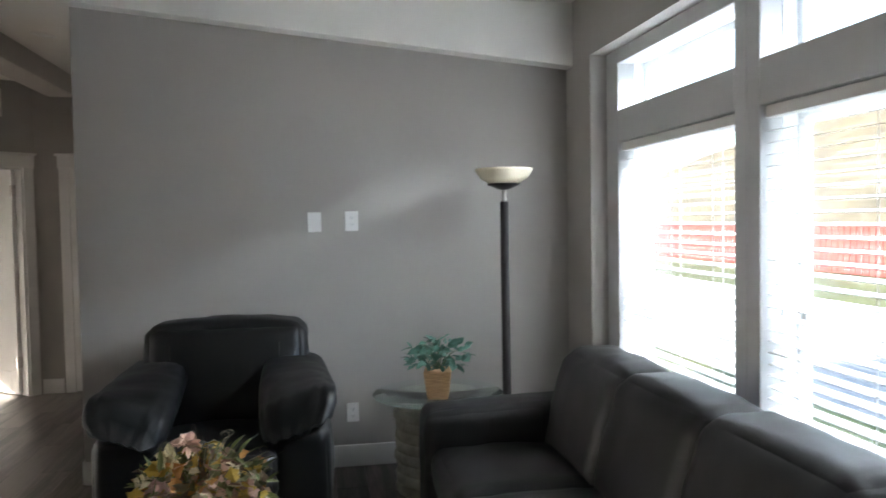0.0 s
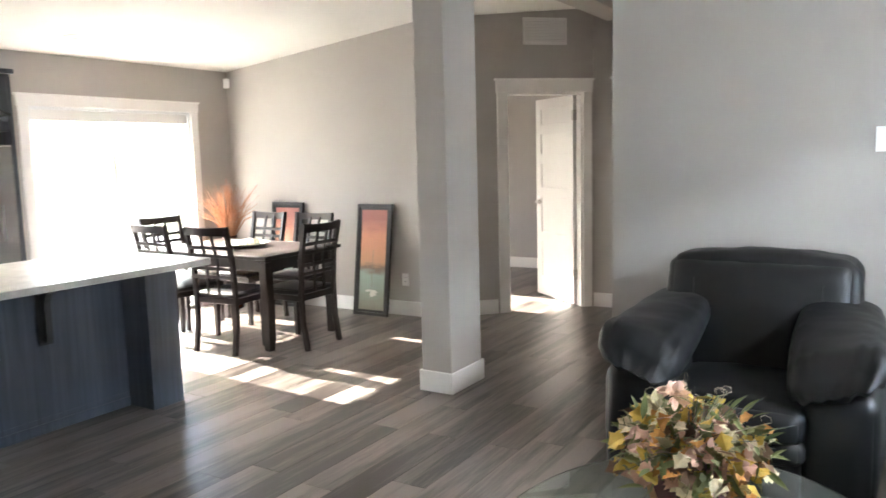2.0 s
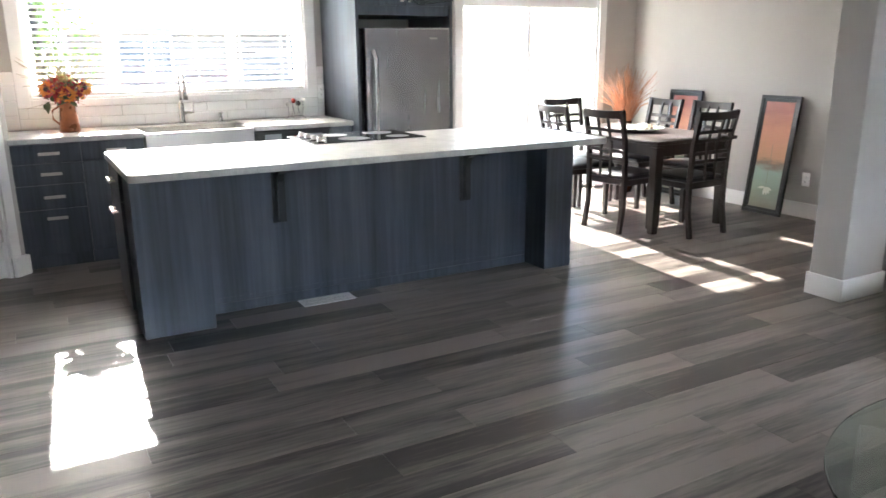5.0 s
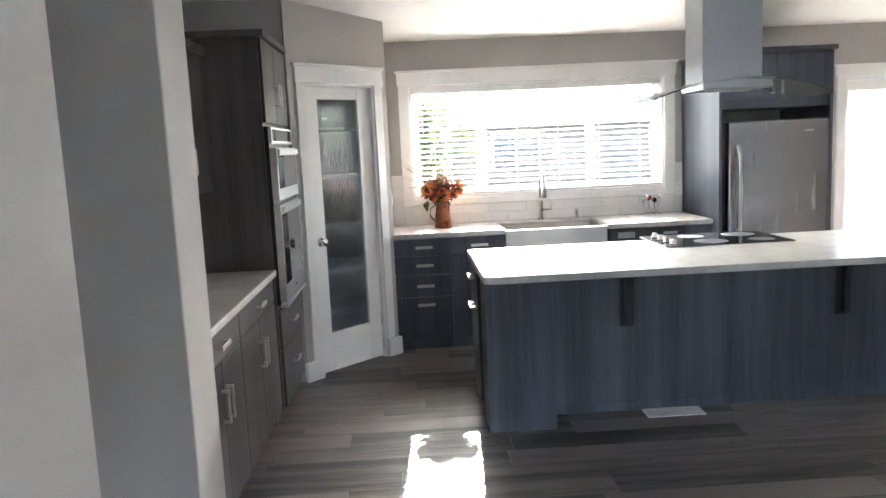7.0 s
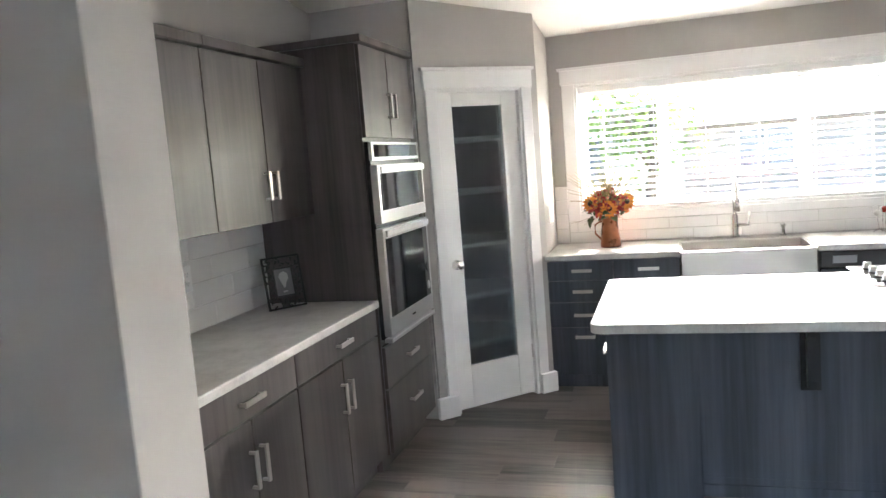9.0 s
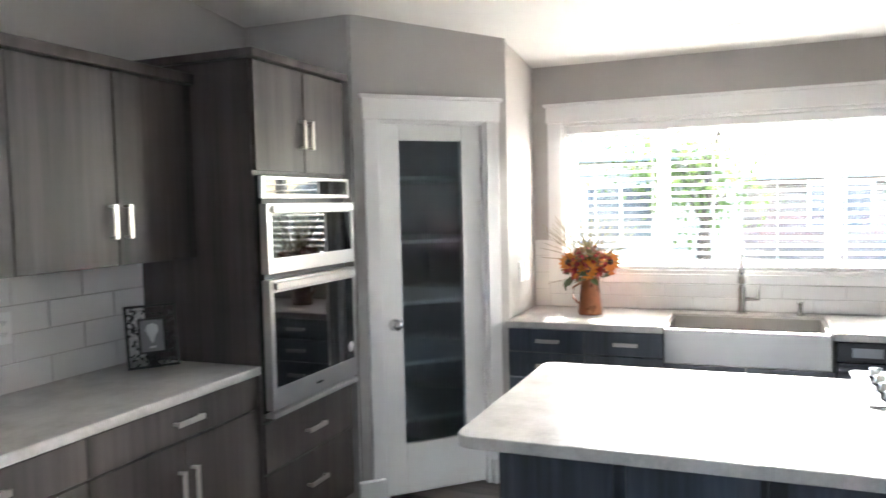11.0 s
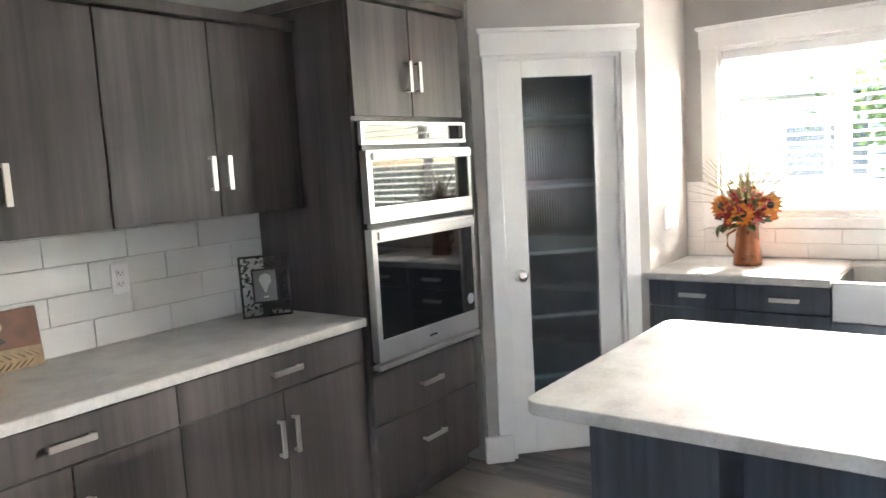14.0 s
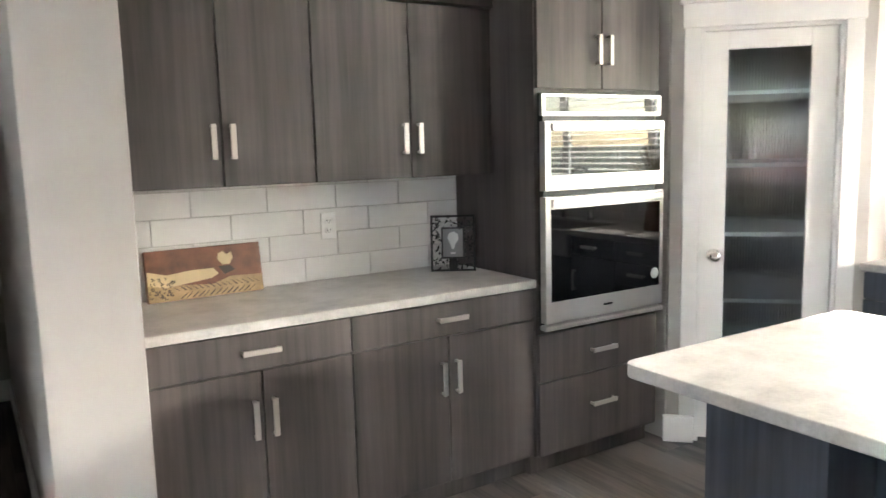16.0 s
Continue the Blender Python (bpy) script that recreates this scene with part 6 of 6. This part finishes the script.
def house(x, y, w, d, h, rise, label, turn=0.0, cladding=SIDING):
    e = thing("house", (0, 0, 0), label, "house")
    wl = Mesh()
    z = -0.55
    while z < h:
        wl.box(-w / 2, -d / 2, z, w / 2, d / 2, min(z + 0.19, h), 0.01)
        z += 0.2
    wl.ob("wall", cladding, e)
    r = Mesh()
    r.sweep([(-w / 2 - 0.4, h), (w / 2 + 0.4, h), (w / 2 + 0.4, h + 0.12), (0, h + rise), (-w / 2 - 0.4, h + 0.12)], -d / 2 - 0.4, d / 2 + 0.4)
    r.ob("roof", ROOFM, e)
    ribs = Mesh()
    for k in range(int(d / 0.4)):
        yy = -d / 2 - 0.3 + k * 0.4
        for sx in (-1, 1):
            ribs.tube([(sx * (w / 2 + 0.4), yy, h + 0.14), (0, yy, h + rise + 0.02)], 0.025, 5)
    ribs.ob("seam", ROOFM, e)
    for sx in (-1, 1):
        for yy in (-d / 4, d / 4):
            f = Mesh()
            f.box(sx * w / 2 - 0.04, yy - 0.7, 0.8, sx * w / 2 + 0.04, yy + 0.7, 1.9, 0.01)
            wn = f.ob("window", TRIM, e)
            Mesh().box(sx * w / 2 - 0.05, yy - 0.62, 0.88, sx * w / 2 + 0.05, yy - 0.03, 1.82).box(sx * w / 2 - 0.05, yy + 0.03, 0.88, sx * w / 2 + 0.05, yy + 0.62, 1.82).ob("pane", FARPANE, wn)
    e.location = (x, y, 0)
    e.rotation_euler = (0, 0, turn)
    return e


house(28, 20, 9, 14, 2.6, 1.8, "pale sided house behind the red fence")
house(-19, -3.5, 8, 9, 2.3, 1.7, "neighbouring house with grey metal roof", 0.3)
house(-25, 6.3, 8, 9, 2.0, 1.2, "brown sided neighbouring house beyond the garden", 0.0, plain("brown_siding", (0.24, 0.20, 0.17), 0.8, vary=0.12))
LEAF = plain("leaf_green", (0.12, 0.16, 0.06), 0.7, vary=0.4, scale=3)
_n, _l = LEAF.node_tree.nodes, LEAF.node_tree.links
_tr, _mx = _n.new("ShaderNodeBsdfTranslucent"), _n.new("ShaderNodeMixShader")
_tr.inputs["Color"].default_value = (0.16, 0.22, 0.06, 1)
_l.new(_n["Principled BSDF"].outputs[0], _mx.inputs[1])
_l.new(_tr.outputs[0], _mx.inputs[2])
_l.new(_mx.outputs[0], _n["Material Output"].inputs["Surface"])
BARK = plain("bark", (0.10, 0.08, 0.06), 0.95, vary=0.3, relief=0.6, grain=40)
DRYG = plain("hillside_scrub", (0.085, 0.072, 0.045), 0.95, vary=0.4, scale=0.12, grain=2.5, relief=0.4)


def tree(x, y, h, spread, n, seed):
    rnd = random.Random(seed)
    e = thing("tree", (x, y, -0.55), "leafy garden tree with uneven crown", "tree")
    t = Mesh()
    t.tube([(x, y, -0.6), (x + 0.1, y, h * 0.3), (x + 0.05, y + 0.1, h * 0.6), (x, y, h * 0.9)], [0.16, 0.12, 0.08, 0.02])
    tips = []
    for k in range(11):
        a, zz = rnd.uniform(0, 6.28), rnd.uniform(0.2, 0.75) * h
        tip = (x + spread * math.cos(a) * rnd.uniform(0.5, 1), y + spread * math.sin(a) * rnd.uniform(0.5, 1), zz + rnd.uniform(0.3, 1.2))
        t.tube([(x + 0.05, y + 0.05, zz), ((x + tip[0]) / 2, (y + tip[1]) / 2, (zz + tip[2]) / 2 + 0.15), tip], [0.05, 0.035, 0.012], 5)
        tips.append(tip)
    t.ob("trunk", BARK, e)
    vs, fs_ = [], []
    for k in range(n):
        c = Vector(rnd.choice(tips)) + Vector((rnd.gauss(0, 0.45), rnd.gauss(0, 0.45), rnd.gauss(0, 0.4)))
        q = Euler((rnd.uniform(0, 6), rnd.uniform(0, 6), rnd.uniform(0, 6))).to_matrix()
        s = rnd.uniform(0.05, 0.11)
        i = len(vs)
        vs += [tuple(c + q @ Vector(v) - Vector((x, y, -0.55))) for v in [(-s, 0, 0), (0, -s * 0.5, 0.01), (s, 0, 0), (0, s * 0.5, 0.01)]]
        fs_.append((i, i + 1, i + 2, i + 3))
    data = bpy.data.meshes.new("leaves")
    data.from_pydata(vs, [], fs_)
    data.materials.append(LEAF)
    o = new("leaves", data)
    o.parent = e
    tagged(o, kind="stuff")
    return e


for k, (x, y, h, s) in enumerate([(-15.5, 1.35, 2.9, 1.0), (22.0, 12.0, 4.5, 1.8), (24, 3.0, 5, 2.0)]):
    tree(x, y, h, s, 1000 if x < 0 else 2600, 10 + k)
# scrubby slope in the distance
ms = Mesh()
tmp = bmesh.new()
grid = []
for i in range(40):
    row = []
    for j in range(14):
        y, u = -120 + i * 7.5, j / 13
        x = 48 + u * 60
        row.append(tmp.verts.new((x, y, -0.6 + 22 * u ** 1.2 + 1.6 * noise.noise(Vector((x * 0.12, y * 0.12, 0))) * u)))
    grid.append(row)
for a, b in zip(grid, grid[1:]):
    for j in range(13):
        tmp.faces.new((a[j], b[j], b[j + 1], a[j + 1]))
structure(ms.take(tmp).ob("backdrop", DRYG), "dry scrub hillside in the distance")

# ---- floor ----
floor = structure(Mesh().box(-6.11, -2.7, -0.12, 1.98, 10.12, -0.012).ob("floor", UNDER), "grey-brown wood-look vinyl plank floor")
PW, PLN = 0.178, 1.22
rnd = random.Random(5)
cells = []
for i in range(46):
    x = -6.0 + i * PW
    y = -2.75 - rnd.uniform(0, PLN)
    while y < 10.1:
        cx, cy = x + PW / 2, y + PLN / 2
        if x + PW < 1.98:
            cells.append((x, y, -3.9 < cx < 1.8 and 0.3 < cy < 6.2, (cx + 1.6) ** 2 + (cy - 3) ** 2))
        y += PLN
near = sorted([c for c in cells if c[2]], key=lambda c: c[3])[:300]
picked = set(c[:2] for c in near)
pm = Mesh().box(0.0004, 0.0004, -0.011, PW - 0.0004, PLN - 0.0004, 0.0, 0.0012).ob("plank", FLOOR)
pdata = pm.data
for k, c in enumerate(near):
    o = pm if k == 0 else new("plank", pdata)
    o.parent = floor
    o.location = (c[0], c[1], 0)
rest = [c for c in cells if c[:2] not in picked]
bm = bmesh.new()
lay = bm.faces.layers.float.new("tone")
for c in rest:
    tmp = bmesh.new()
    bmesh.ops.create_cube(tmp, size=1.0)
    y0, y1 = max(c[1], -2.7), min(c[1] + PLN, 10.1)
    vs = {}
    for v in tmp.verts:
        vs[v.index] = bm.verts.new((c[0] + 0.0005 + (v.co.x + 0.5) * (PW - 0.001), y0 + 0.0005 + (v.co.y + 0.5) * (y1 - y0 - 0.001), -0.0055 + v.co.z * 0.011))
    tone = rnd.random()
    for f in tmp.faces:
        nf = bm.faces.new([vs[v.index] for v in f.verts])
        nf[lay] = tone
    tmp.free()
data = bpy.data.meshes.new("planks")
bm.to_mesh(data)
bm.free()
data.materials.append(FLOOR)
o = new("planks", data)
o.parent = floor
tagged(o, kind="stuff")

# ---- tiles ----
for parent, b in TILES:
    o = Mesh().box(*b, bevel=0.0015).ob("tile", TILE, parent)
